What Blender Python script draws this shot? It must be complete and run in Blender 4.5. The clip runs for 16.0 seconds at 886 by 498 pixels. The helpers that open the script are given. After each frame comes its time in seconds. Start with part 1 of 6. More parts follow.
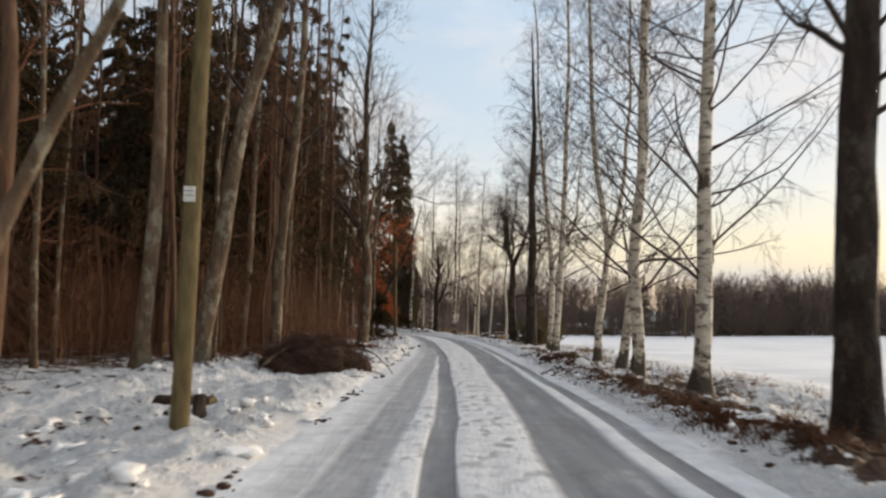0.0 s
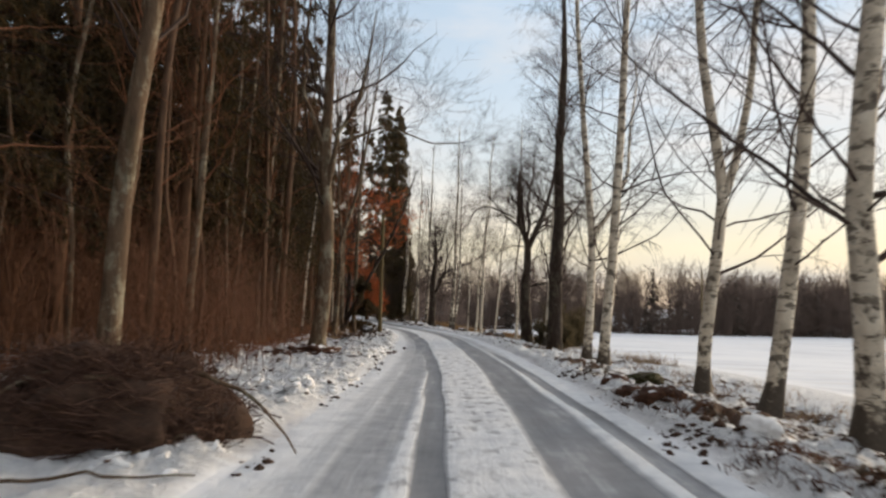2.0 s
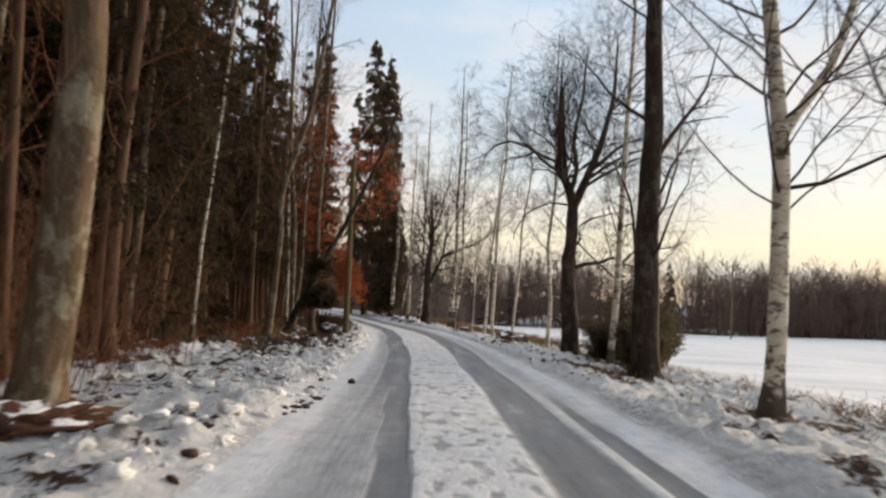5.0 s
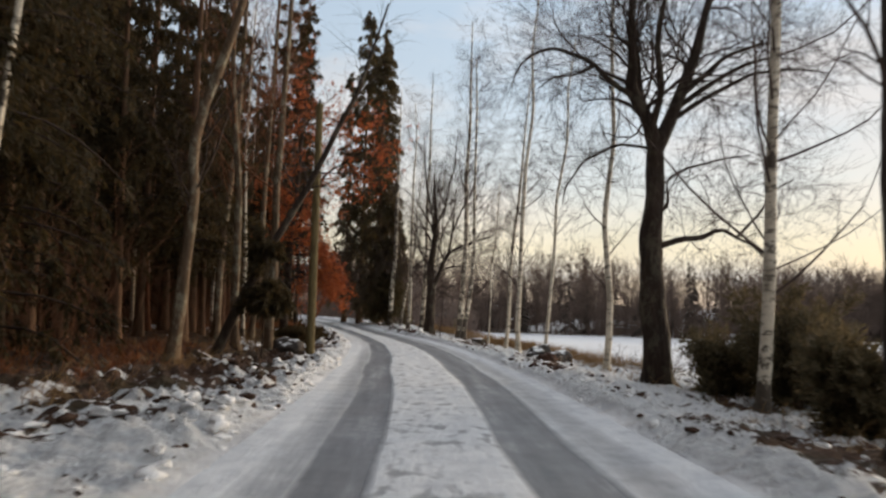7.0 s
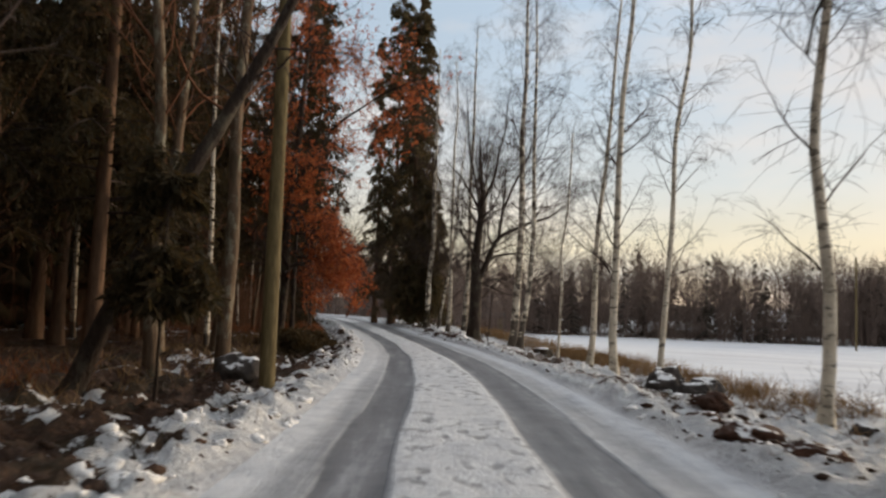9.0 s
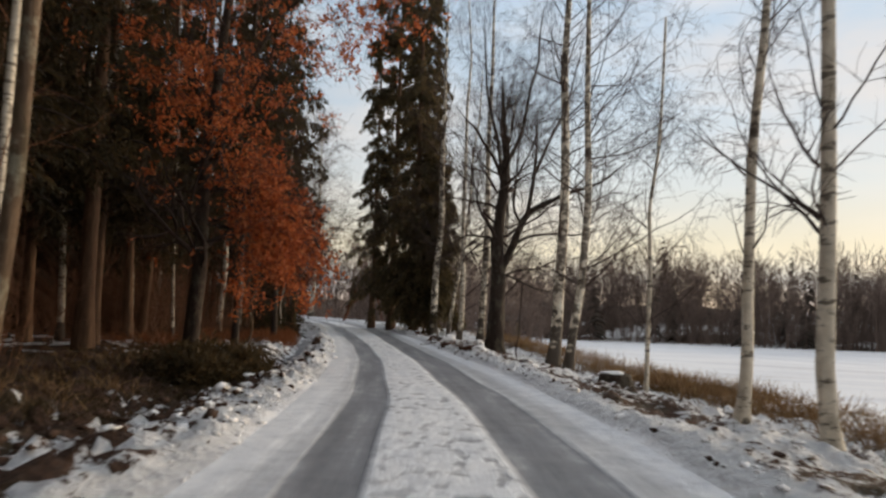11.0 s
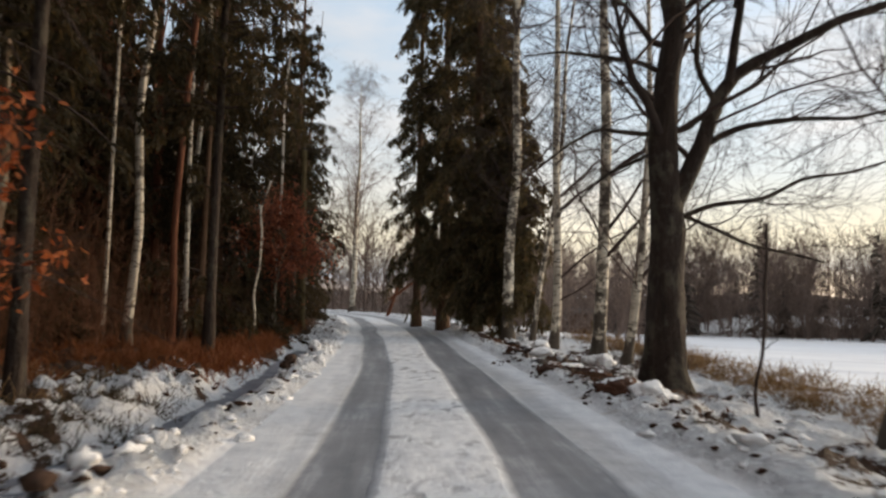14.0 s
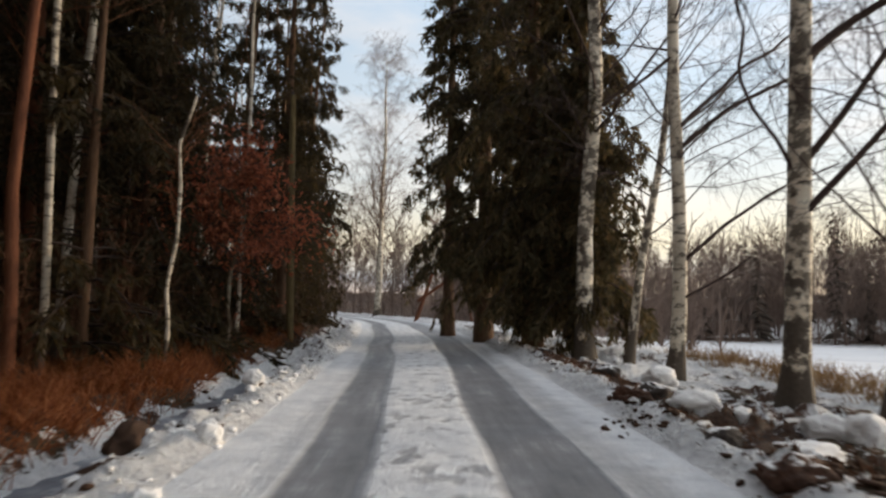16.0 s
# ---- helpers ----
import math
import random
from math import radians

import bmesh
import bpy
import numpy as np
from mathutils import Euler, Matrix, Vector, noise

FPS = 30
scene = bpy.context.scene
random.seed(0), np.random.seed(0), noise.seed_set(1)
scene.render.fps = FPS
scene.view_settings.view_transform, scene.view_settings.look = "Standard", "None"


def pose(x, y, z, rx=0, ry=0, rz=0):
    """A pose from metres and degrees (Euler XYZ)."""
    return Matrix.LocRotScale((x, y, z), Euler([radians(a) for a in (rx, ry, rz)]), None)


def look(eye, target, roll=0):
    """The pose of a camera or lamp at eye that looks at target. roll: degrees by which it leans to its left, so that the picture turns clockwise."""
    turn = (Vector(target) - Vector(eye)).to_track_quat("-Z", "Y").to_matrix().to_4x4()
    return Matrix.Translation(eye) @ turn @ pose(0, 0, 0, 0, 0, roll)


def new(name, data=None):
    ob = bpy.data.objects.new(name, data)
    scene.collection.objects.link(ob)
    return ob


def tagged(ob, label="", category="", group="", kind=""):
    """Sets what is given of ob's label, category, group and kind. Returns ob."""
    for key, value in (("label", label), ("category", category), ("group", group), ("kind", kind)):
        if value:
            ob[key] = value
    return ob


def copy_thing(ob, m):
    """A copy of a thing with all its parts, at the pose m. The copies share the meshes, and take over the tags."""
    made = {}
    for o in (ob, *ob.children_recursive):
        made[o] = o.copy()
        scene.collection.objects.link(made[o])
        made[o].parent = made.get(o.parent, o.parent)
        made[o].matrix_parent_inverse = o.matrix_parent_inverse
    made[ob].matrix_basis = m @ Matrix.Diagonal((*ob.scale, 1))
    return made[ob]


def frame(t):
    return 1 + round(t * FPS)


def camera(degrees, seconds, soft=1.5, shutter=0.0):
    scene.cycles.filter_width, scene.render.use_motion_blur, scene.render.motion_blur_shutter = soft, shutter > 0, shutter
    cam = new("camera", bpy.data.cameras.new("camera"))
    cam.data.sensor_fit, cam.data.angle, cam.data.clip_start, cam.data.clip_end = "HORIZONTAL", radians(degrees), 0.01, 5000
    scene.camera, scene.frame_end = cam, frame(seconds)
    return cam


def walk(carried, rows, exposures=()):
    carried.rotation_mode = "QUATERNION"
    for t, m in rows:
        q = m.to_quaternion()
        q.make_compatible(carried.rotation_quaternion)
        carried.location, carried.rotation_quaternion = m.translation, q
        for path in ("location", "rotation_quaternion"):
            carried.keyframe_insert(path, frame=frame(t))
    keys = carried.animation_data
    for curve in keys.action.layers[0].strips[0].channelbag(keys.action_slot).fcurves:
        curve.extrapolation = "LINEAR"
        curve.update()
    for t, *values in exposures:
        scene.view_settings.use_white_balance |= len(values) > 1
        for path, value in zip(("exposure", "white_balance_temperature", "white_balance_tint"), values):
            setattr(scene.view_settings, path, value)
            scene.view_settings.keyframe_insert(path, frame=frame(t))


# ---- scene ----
cam = camera(67.0, 16.0, 2.5, 0.4)
PATH = [
    (0, (0.139, 0.328, 1.103), (0.128, 2.316, 1.320), 0.29),
    (0.5, (0.140, 2.476, 1.104), (0.125, 4.465, 1.320), 0.95),
    (1, (0.145, 4.636, 1.127), (0.130, 6.626, 1.334), 1.00),
    (1.5, (0.164, 6.694, 1.150), (0.167, 8.684, 1.352), 1.20),
    (2, (0.180, 8.838, 1.164), (0.172, 10.829, 1.358), 1.55),
    (2.5, (0.159, 10.758, 1.191), (0.142, 12.750, 1.378), 2.15),
    (3, (0.139, 12.810, 1.201), (0.146, 14.802, 1.383), 2.32),
    (3.5, (0.156, 14.845, 1.200), (0.183, 16.838, 1.370), 2.37),
    (4, (0.181, 16.754, 1.206), (0.190, 18.746, 1.380), 2.10),
    (4.2, (0.205, 17.580, 1.164), (0.207, 19.572, 1.342), 2.49),
    (6.3, (0.185, 26.045, 1.136), (0.179, 28.037, 1.312), 1.78),
    (6.5, (0.173, 26.829, 1.113), (0.174, 28.821, 1.296), 1.72),
    (7, (0.142, 28.791, 1.116), (0.124, 30.781, 1.314), 1.56),
    (7.5, (0.088, 30.777, 1.124), (0.073, 32.767, 1.321), 1.77),
    (8, (0.024, 32.705, 1.133), (-0.024, 34.694, 1.337), 1.28),
    (8.5, (-0.091, 34.653, 1.171), (-0.193, 36.641, 1.364), 1.40),
    (9, (-0.216, 36.553, 1.146), (-0.357, 38.538, 1.339), 1.85),
    (9.2, (-0.281, 37.347, 1.130), (-0.440, 39.331, 1.326), 2.12),
    (11.3, (-0.819, 45.954, 1.149), (-1.001, 47.935, 1.351), 1.59),
    (11.5, (-0.907, 46.785, 1.156), (-1.094, 48.766, 1.353), 1.37),
    (12, (-1.148, 48.805, 1.146), (-1.358, 50.784, 1.344), 1.42),
    (12.5, (-1.391, 50.694, 1.159), (-1.642, 52.669, 1.351), 1.14),
    (13, (-1.689, 52.713, 1.165), (-1.979, 54.684, 1.347), 1.11),
    (13.5, (-2.023, 54.673, 1.155), (-2.347, 56.638, 1.335), 1.28),
    (14, (-2.359, 56.560, 1.155), (-2.705, 58.522, 1.332), 1.13),
    (14.5, (-2.710, 58.381, 1.159), (-3.082, 60.338, 1.336), 1.02),
    (15, (-3.048, 60.028, 1.162), (-3.449, 61.979, 1.342), 1.15),
    (15.5, (-3.383, 61.793, 1.124), (-3.810, 63.739, 1.305), 1.17),
    (16, (-3.735, 63.627, 1.140), (-4.185, 65.567, 1.326), 1.04),
]
EXPOSURES = [(0.0, 0.34), (0.5, 0.10), (1.0, 0.2), (1.5, 0.30), (2.0, 0.35), (2.5, 0.36), (3.0, 0.31), (3.5, 0.27), (4.0, 0.32), (6.5, 0.42), (7.0, 0.27), (7.5, 0.24), (9.0, 0.17), (11.5, 0.25), (12.0, 0.20), (12.5, 0.32), (13.0, 0.45), (14.0, 0.46), (16.0, 0.52)]
walk(cam, [(t, look(eye, target, roll)) for t, eye, target, roll in PATH], EXPOSURES)

# ---- world and light ----
world = bpy.data.worlds.new("winter_sky")
world.use_nodes = True
scene.world = world
wn, wl = world.node_tree.nodes, world.node_tree.links
wn.clear()
SUN_AZ, SUN_EL = 52.0, 6.0   # degrees clockwise from the road's heading, degrees up


def wnode(kind, **kw):
    n = wn.new(kind)
    for k, v in kw.items():
        n.inputs[k].default_value = v
    return n


sky = wn.new("ShaderNodeTexSky")
sky.sky_type = "NISHITA"
sky.sun_disc = False
sky.sun_elevation, sky.sun_rotation = radians(SUN_EL), radians(SUN_AZ)
sky.altitude, sky.air_density, sky.dust_density, sky.ozone_density = 50, 1.0, 1.2, 1.5
wcoord = wn.new("ShaderNodeTexCoord")
wmap = wn.new("ShaderNodeMapping")
wmap.inputs["Scale"].default_value = (1.0, 1.0, 3.2)
wl.new(wcoord.outputs["Generated"], wmap.inputs["Vector"])
cloud = wnode("ShaderNodeTexNoise", Scale=3.0, Detail=7.0, Roughness=0.58)
wl.new(wmap.outputs["Vector"], cloud.inputs["Vector"])
cramp = wn.new("ShaderNodeValToRGB")
cramp.color_ramp.elements[0].position, cramp.color_ramp.elements[1].position = 0.42, 0.66
wl.new(cloud.outputs["Fac"], cramp.inputs["Fac"])
# colour by height: rosy at the horizon, a grey-blue bank over it, then cream, white and pale blue
wsep = wn.new("ShaderNodeSeparateXYZ")
wl.new(wcoord.outputs["Generated"], wsep.inputs[0])
hnoise = wn.new("ShaderNodeMath")
hnoise.operation = "MULTIPLY_ADD"
hnoise.inputs[1].default_value, hnoise.inputs[2].default_value = 0.10, -0.05
wl.new(cloud.outputs["Fac"], hnoise.inputs[0])
hsum = wn.new("ShaderNodeMath")
hsum.operation = "ADD"
wl.new(wsep.outputs["Z"], hsum.inputs[0])
wl.new(hnoise.outputs[0], hsum.inputs[1])


def sky_ramp(stops):
    r = wn.new("ShaderNodeValToRGB")
    e = r.color_ramp.elements
    while len(e) < len(stops):
        e.new(0.5)
    for el, (p, c) in zip(e, stops):
        el.position, el.color = p, (*c, 1)
    wl.new(hsum.outputs[0], r.inputs["Fac"])
    return r.outputs["Color"]


clouds = sky_ramp([(0.0, (0.92, 0.70, 0.58)), (0.035, (0.76, 0.63, 0.57)), (0.065, (0.58, 0.60, 0.66)), (0.105, (1.02, 0.92, 0.71)), (0.16, (0.97, 0.91, 0.82)), (0.23, (0.86, 0.845, 0.85)), (0.38, (0.77, 0.775, 0.82)), (0.60, (1.02, 1.05, 1.14))])
blue = sky_ramp([(0.0, (0.92, 0.72, 0.60)), (0.10, (0.96, 0.88, 0.71)), (0.18, (0.84, 0.89, 0.93)), (0.30, (0.70, 0.83, 0.99)), (0.42, (0.63, 0.79, 1.0)), (0.62, (1.00, 1.06, 1.18))])
skyk = wn.new("ShaderNodeMix")
skyk.data_type, skyk.blend_type = "RGBA", "MIX"
skyk.inputs[0].default_value = 0.82
wl.new(sky.outputs["Color"], skyk.inputs[6])
bluek = wn.new("ShaderNodeMix")
bluek.data_type, bluek.blend_type = "RGBA", "MULTIPLY"
bluek.inputs[0].default_value = 1.0
wl.new(blue, bluek.inputs[6])
CLOUD = 8.5
bluek.inputs[7].default_value = (CLOUD, CLOUD, CLOUD, 1)
wl.new(bluek.outputs[2], skyk.inputs[7])
cloudk = wn.new("ShaderNodeMix")
cloudk.data_type, cloudk.blend_type = "RGBA", "MULTIPLY"
cloudk.inputs[0].default_value = 1.0
wl.new(clouds, cloudk.inputs[6])
cloudk.inputs[7].default_value = (CLOUD, CLOUD, CLOUD, 1)
wmix = wn.new("ShaderNodeMix")
wmix.data_type = "RGBA"
wl.new(cramp.outputs["Color"], wmix.inputs[0])
wl.new(skyk.outputs[2], wmix.inputs[6])
wl.new(cloudk.outputs[2], wmix.inputs[7])
wbg = wnode("ShaderNodeBackground", Strength=0.10)
wtint = wn.new("ShaderNodeMix")
wtint.data_type, wtint.blend_type = "RGBA", "MULTIPLY"
wtint.inputs[0].default_value = 1.0
wl.new(wmix.outputs[2], wtint.inputs[6])
wtint.inputs[7].default_value = (1.015, 0.99, 0.94, 1)
# the sky is brighter on the side of the low sun
wdot = wn.new("ShaderNodeVectorMath")
wdot.operation = "DOT_PRODUCT"
wl.new(wcoord.outputs["Generated"], wdot.inputs[0])
wdot.inputs[1].default_value = (math.sin(radians(SUN_AZ)), math.cos(radians(SUN_AZ)), 0.1)
wside = wn.new("ShaderNodeMapRange")
for key, val in (("From Min", -0.9), ("From Max", 0.7), ("To Min", 0.46), ("To Max", 1.0)):
    wside.inputs[key].default_value = val
wl.new(wdot.outputs["Value"], wside.inputs["Value"])
wglow = wn.new("ShaderNodeVectorMath")
wglow.operation = "SCALE"
wl.new(wtint.outputs[2], wglow.inputs[0])
wl.new(wside.outputs[0], wglow.inputs["Scale"])
wl.new(wglow.outputs[0], wbg.inputs["Color"])
wout = wn.new("ShaderNodeOutputWorld")
wl.new(wbg.outputs[0], wout.inputs["Surface"])

sun_data = bpy.data.lights.new("sun", "SUN")
sun_data.energy, sun_data.angle, sun_data.color = 2.9, radians(14), (1.0, 0.77, 0.52)
sun = new("sun", sun_data)
saz, sel = radians(SUN_AZ), radians(SUN_EL + 1.5)
sun.matrix_world = look((0, 0, 30), Vector((0, 0, 30)) - Vector((math.sin(saz) * math.cos(sel), math.cos(saz) * math.cos(sel), math.sin(sel))))


# ---- materials ----
def material(name, rough=0.8):
    m = bpy.data.materials.new(name)
    m.use_nodes = True
    b = m.node_tree.nodes["Principled BSDF"]
    b.inputs["Roughness"].default_value = rough
    b.inputs["Specular IOR Level"].default_value = 0.3
    return m, m.node_tree.nodes, m.node_tree.links, b


def noise_tex(n, l, vec, scale, detail=4.0, rough=0.6, stretch=None):
    t = n.new("ShaderNodeTexNoise")
    t.inputs["Scale"].default_value, t.inputs["Detail"].default_value, t.inputs["Roughness"].default_value = scale, detail, rough
    if stretch:
        mp = n.new("ShaderNodeMapping")
        mp.inputs["Scale"].default_value = stretch
        l.new(vec, mp.inputs["Vector"])
        vec = mp.outputs["Vector"]
    l.new(vec, t.inputs["Vector"])
    return t.outputs["Fac"]


def ramp(n, l, fac, stops):
    r = n.new("ShaderNodeValToRGB")
    e = r.color_ramp.elements
    while len(e) < len(stops):
        e.new(0.5)
    for el, (p, c) in zip(e, stops):
        el.position, el.color = p, (*c, 1) if len(c) == 3 else c
    l.new(fac, r.inputs["Fac"])
    return r.outputs["Color"]


def mixc(n, l, fac, a, b, mode="MIX"):
    m = n.new("ShaderNodeMix")
    m.data_type, m.blend_type = "RGBA", mode
    for sock, v in ((m.inputs[0], fac), (m.inputs[6], a), (m.inputs[7], b)):
        if hasattr(v, "is_linked"):
            l.new(v, sock)
        else:
            sock.default_value = v if sock == m.inputs[0] else (*v, 1)
    return m.outputs[2]


def mathn(n, l, op, a, b=0.0, clamp=False):
    m = n.new("ShaderNodeMath")
    m.operation, m.use_clamp = op, clamp
    for sock, v in ((m.inputs[0], a), (m.inputs[1], b)):
        if hasattr(v, "is_linked"):
            l.new(v, sock)
        else:
            sock.default_value = v
    return m.outputs[0]


def bump(n, l, b, height, strength, distance):
    k = n.new("ShaderNodeBump")
    k.inputs["Strength"].default_value, k.inputs["Distance"].default_value = strength, distance
    l.new(height, k.inputs["Height"])
    l.new(k.outputs["Normal"], b.inputs["Normal"])


def coords(n, which="Object"):
    return n.new("ShaderNodeTexCoord").outputs[which]


def bark(name, dark, mid, light, scale=1.0, rough=0.9, depth=0.03, lichen=0.0):
    """Furrowed bark: long upright cracks, lichen patches."""
    m, n, l, b = material(name, rough)
    c = coords(n)
    furrow = noise_tex(n, l, c, 9 * scale, 5, 0.65, (1, 1, 0.22))
    patch = noise_tex(n, l, c, 1.7 * scale, 3, 0.6)
    fine = noise_tex(n, l, c, 45 * scale, 3, 0.6, (1, 1, 0.5))
    col = ramp(n, l, furrow, [(0.32, dark), (0.55, mid), (0.75, light)])
    tint = n.new("ShaderNodeObjectInfo").outputs["Random"]
    col = mixc(n, l, mathn(n, l, "MULTIPLY", patch, 0.55), col, mid)
    col = mixc(n, l, mathn(n, l, "MULTIPLY", tint, 0.35), col, dark)
    if lichen:
        spots = ramp(n, l, noise_tex(n, l, c, 3.4, 6, 0.72, (1, 1, 0.6)), [(0.50, (0, 0, 0)), (0.60, (lichen, lichen, lichen))])
        col = mixc(n, l, spots, col, (0.30, 0.275, 0.20))
        moss = ramp(n, l, noise_tex(n, l, c, 2.1, 5, 0.7, (1, 1, 0.4)), [(0.52, (0, 0, 0)), (0.66, (lichen, lichen, lichen))])
        col = mixc(n, l, moss, col, (0.055, 0.045, 0.022))
    l.new(col, b.inputs["Base Color"])
    bump(n, l, b, mathn(n, l, "ADD", furrow, mathn(n, l, "MULTIPLY", fine, 0.35)), 0.9, depth)
    return m


def birch_bark(name, old=0.0, white=1.0, rooted=0.30):
    """Pale bark with dark rings; old: how much of it is blackened."""
    m, n, l, b = material(name, 0.75)
    c = coords(n)
    band = noise_tex(n, l, c, 5, 4, 0.68, (0.8, 0.8, 1.15) if old > 0.05 else (0.75, 0.75, 2.0))
    knots = noise_tex(n, l, c, 2.6, 4, 0.65, (1, 1, 0.9))
    low = n.new("ShaderNodeSeparateXYZ")
    l.new(c, low.inputs[0])
    # old rough plates near the root: dark fissures whose share falls with height
    foot = n.new("ShaderNodeMapRange")
    foot.inputs["From Min"].default_value, foot.inputs["From Max"].default_value = 0.1, 1.1
    foot.inputs["To Min"].default_value, foot.inputs["To Max"].default_value = rooted, 0.0
    l.new(low.outputs["Z"], foot.inputs["Value"])
    white = ramp(n, l, noise_tex(n, l, c, 3.5, 4, 0.6), [(p, tuple(min(0.85, v * white) for v in c)) for p, c in ((0.3, (0.34, 0.29, 0.225)), (0.52, (0.60, 0.53, 0.42)), (0.75, (0.74, 0.68, 0.57)))])
    marks = ramp(n, l, band, [(0.535 - old, (0, 0, 0)), (0.585 - old, (1, 1, 1))])
    rough_m = ramp(n, l, mathn(n, l, "ADD", knots, foot.outputs[0]), [(0.575 - old, (0, 0, 0)), (0.64 - old, (1, 1, 1))])
    dark = mixc(n, l, noise_tex(n, l, c, 22, 3), (0.040, 0.030, 0.023), (0.13, 0.105, 0.08))
    col = mixc(n, l, mathn(n, l, "MULTIPLY", marks, 0.85), white, dark)
    col = mixc(n, l, rough_m, col, dark)
    l.new(col, b.inputs["Base Color"])
    bump(n, l, b, mathn(n, l, "SUBTRACT", band, mathn(n, l, "MULTIPLY", rough_m, 0.6)), 0.5, 0.015)
    return m


def twig_mat(name, a, bcol):
    m, n, l, b = material(name, 0.85)
    c = coords(n)
    isl = n.new("ShaderNodeNewGeometry").outputs["Random Per Island"]
    col = mixc(n, l, isl, a, bcol)
    col = mixc(n, l, mathn(n, l, "MULTIPLY", noise_tex(n, l, c, 6, 2), 0.5), col, a)
    l.new(col, b.inputs["Base Color"])
    return m


def leaf_mat(name, a, bcol, ccol, fine=0.0):
    m, n, l, b = material(name, 0.7)
    isl = n.new("ShaderNodeNewGeometry").outputs["Random Per Island"]
    col = ramp(n, l, isl, [(0.0, a), (0.5, bcol), (1.0, ccol)])
    if fine:
        grain = noise_tex(n, l, coords(n), fine, 3, 0.6)
        col = mixc(n, l, ramp(n, l, grain, [(0.40, (0.85, 0.85, 0.85)), (0.60, (0, 0, 0))]), col, (0.030, 0.024, 0.012))
        bump(n, l, b, grain, 1.0, 0.03)
    l.new(col, b.inputs["Base Color"])
    t = n.new("ShaderNodeBsdfTranslucent")
    l.new(col, t.inputs["Color"])
    mx = n.new("ShaderNodeMixShader")
    mx.inputs[0].default_value = 0.45
    l.new(b.outputs[0], mx.inputs[1])
    l.new(t.outputs[0], mx.inputs[2])
    l.new(mx.outputs[0], n["Material Output"].inputs["Surface"])
    return m


def ground_mat(name):
    m, n, l, b = material(name, 0.8)
    c = coords(n)
    bare = n.new("ShaderNodeAttribute")
    bare.attribute_name = "bare"
    big = noise_tex(n, l, c, 1.0, 5, 0.62)
    small = noise_tex(n, l, c, 4.6, 5, 0.58)
    fine = noise_tex(n, l, c, 24, 5, 0.72)
    mixn = mathn(n, l, "ADD", mathn(n, l, "MULTIPLY", big, 0.24), mathn(n, l, "MULTIPLY", small, 0.44))
    mixn = mathn(n, l, "ADD", mixn, mathn(n, l, "MULTIPLY", fine, 0.32))
    mixn = mathn(n, l, "ADD", mathn(n, l, "MULTIPLY", mathn(n, l, "SUBTRACT", mixn, 0.5), 1.85), 0.5)
    cover = mathn(n, l, "ADD", mixn, mathn(n, l, "SUBTRACT", bare.outputs["Fac"], 0.5))
    mask = ramp(n, l, cover, [(0.465, (0, 0, 0)), (0.51, (1, 1, 1))])
    snow = ramp(n, l, noise_tex(n, l, c, 7.5, 6, 0.66), [(0.30, (0.68, 0.70, 0.74)), (0.43, (0.86, 0.875, 0.895)), (0.55, (0.93, 0.94, 0.95)), (0.85, (0.95, 0.95, 0.945))])
    # open field: dimmer light put into the colour, drifts in long streaks, stubble showing
    dim_field = ramp(n, l, noise_tex(n, l, c, 0.35, 5, 0.62, (0.25, 1.6, 1)), [(0.34, (0.62, 0.63, 0.66)), (0.50, (0.78, 0.79, 0.81)), (0.68, (0.86, 0.86, 0.86))])
    dim_field = mixc(n, l, ramp(n, l, noise_tex(n, l, c, 0.8, 6, 0.72, (0.12, 2.2, 1)), [(0.55, (0, 0, 0)), (0.68, (0.5, 0.5, 0.5))]), dim_field, (0.46, 0.41, 0.36))
    snow = mixc(n, l, mathn(n, l, "MULTIPLY", mathn(n, l, "SUBTRACT", 0.10, bare.outputs["Fac"]), 6.0, True), snow, dim_field)
    grit = ramp(n, l, fine, [(0.56, (1, 1, 1)), (0.68, (0.40, 0.35, 0.31))])
    # grit and needles thin out towards the open field
    near = mathn(n, l, "MULTIPLY", mathn(n, l, "ADD", bare.outputs["Fac"], -0.12), 1.5, True)
    snow = mixc(n, l, near, snow, mixc(n, l, 1.0, snow, grit, "MULTIPLY"))
    litter = ramp(n, l, noise_tex(n, l, c, 13, 6, 0.78), [(0.25, (0.018, 0.010, 0.007)), (0.5, (0.075, 0.038, 0.022)), (0.72, (0.19, 0.10, 0.056))])
    moss = mixc(n, l, ramp(n, l, noise_tex(n, l, c, 0.9, 3), [(0.5, (0, 0, 0)), (0.62, (0.5, 0.5, 0.5))]), litter, (0.050, 0.046, 0.020))
    l.new(mixc(n, l, mask, snow, moss), b.inputs["Base Color"])
    clump = n.new("ShaderNodeTexVoronoi")
    clump.feature, clump.inputs["Scale"].default_value, clump.inputs["Randomness"].default_value = "SMOOTH_F1", 6.5, 1.0
    wobble = n.new("ShaderNodeTexNoise")
    wobble.inputs["Scale"].default_value = 9.0
    l.new(c, wobble.inputs["Vector"])
    warp = mixc(n, l, 0.05, c, wobble.outputs["Color"], "LINEAR_LIGHT")
    l.new(warp, clump.inputs["Vector"])
    hgt = mathn(n, l, "ADD", mathn(n, l, "MULTIPLY", small, 1.0), mathn(n, l, "MULTIPLY", fine, 0.45))
    hgt = mathn(n, l, "SUBTRACT", hgt, mathn(n, l, "MULTIPLY", mathn(n, l, "MULTIPLY", clump.outputs["Distance"], big), 1.1))
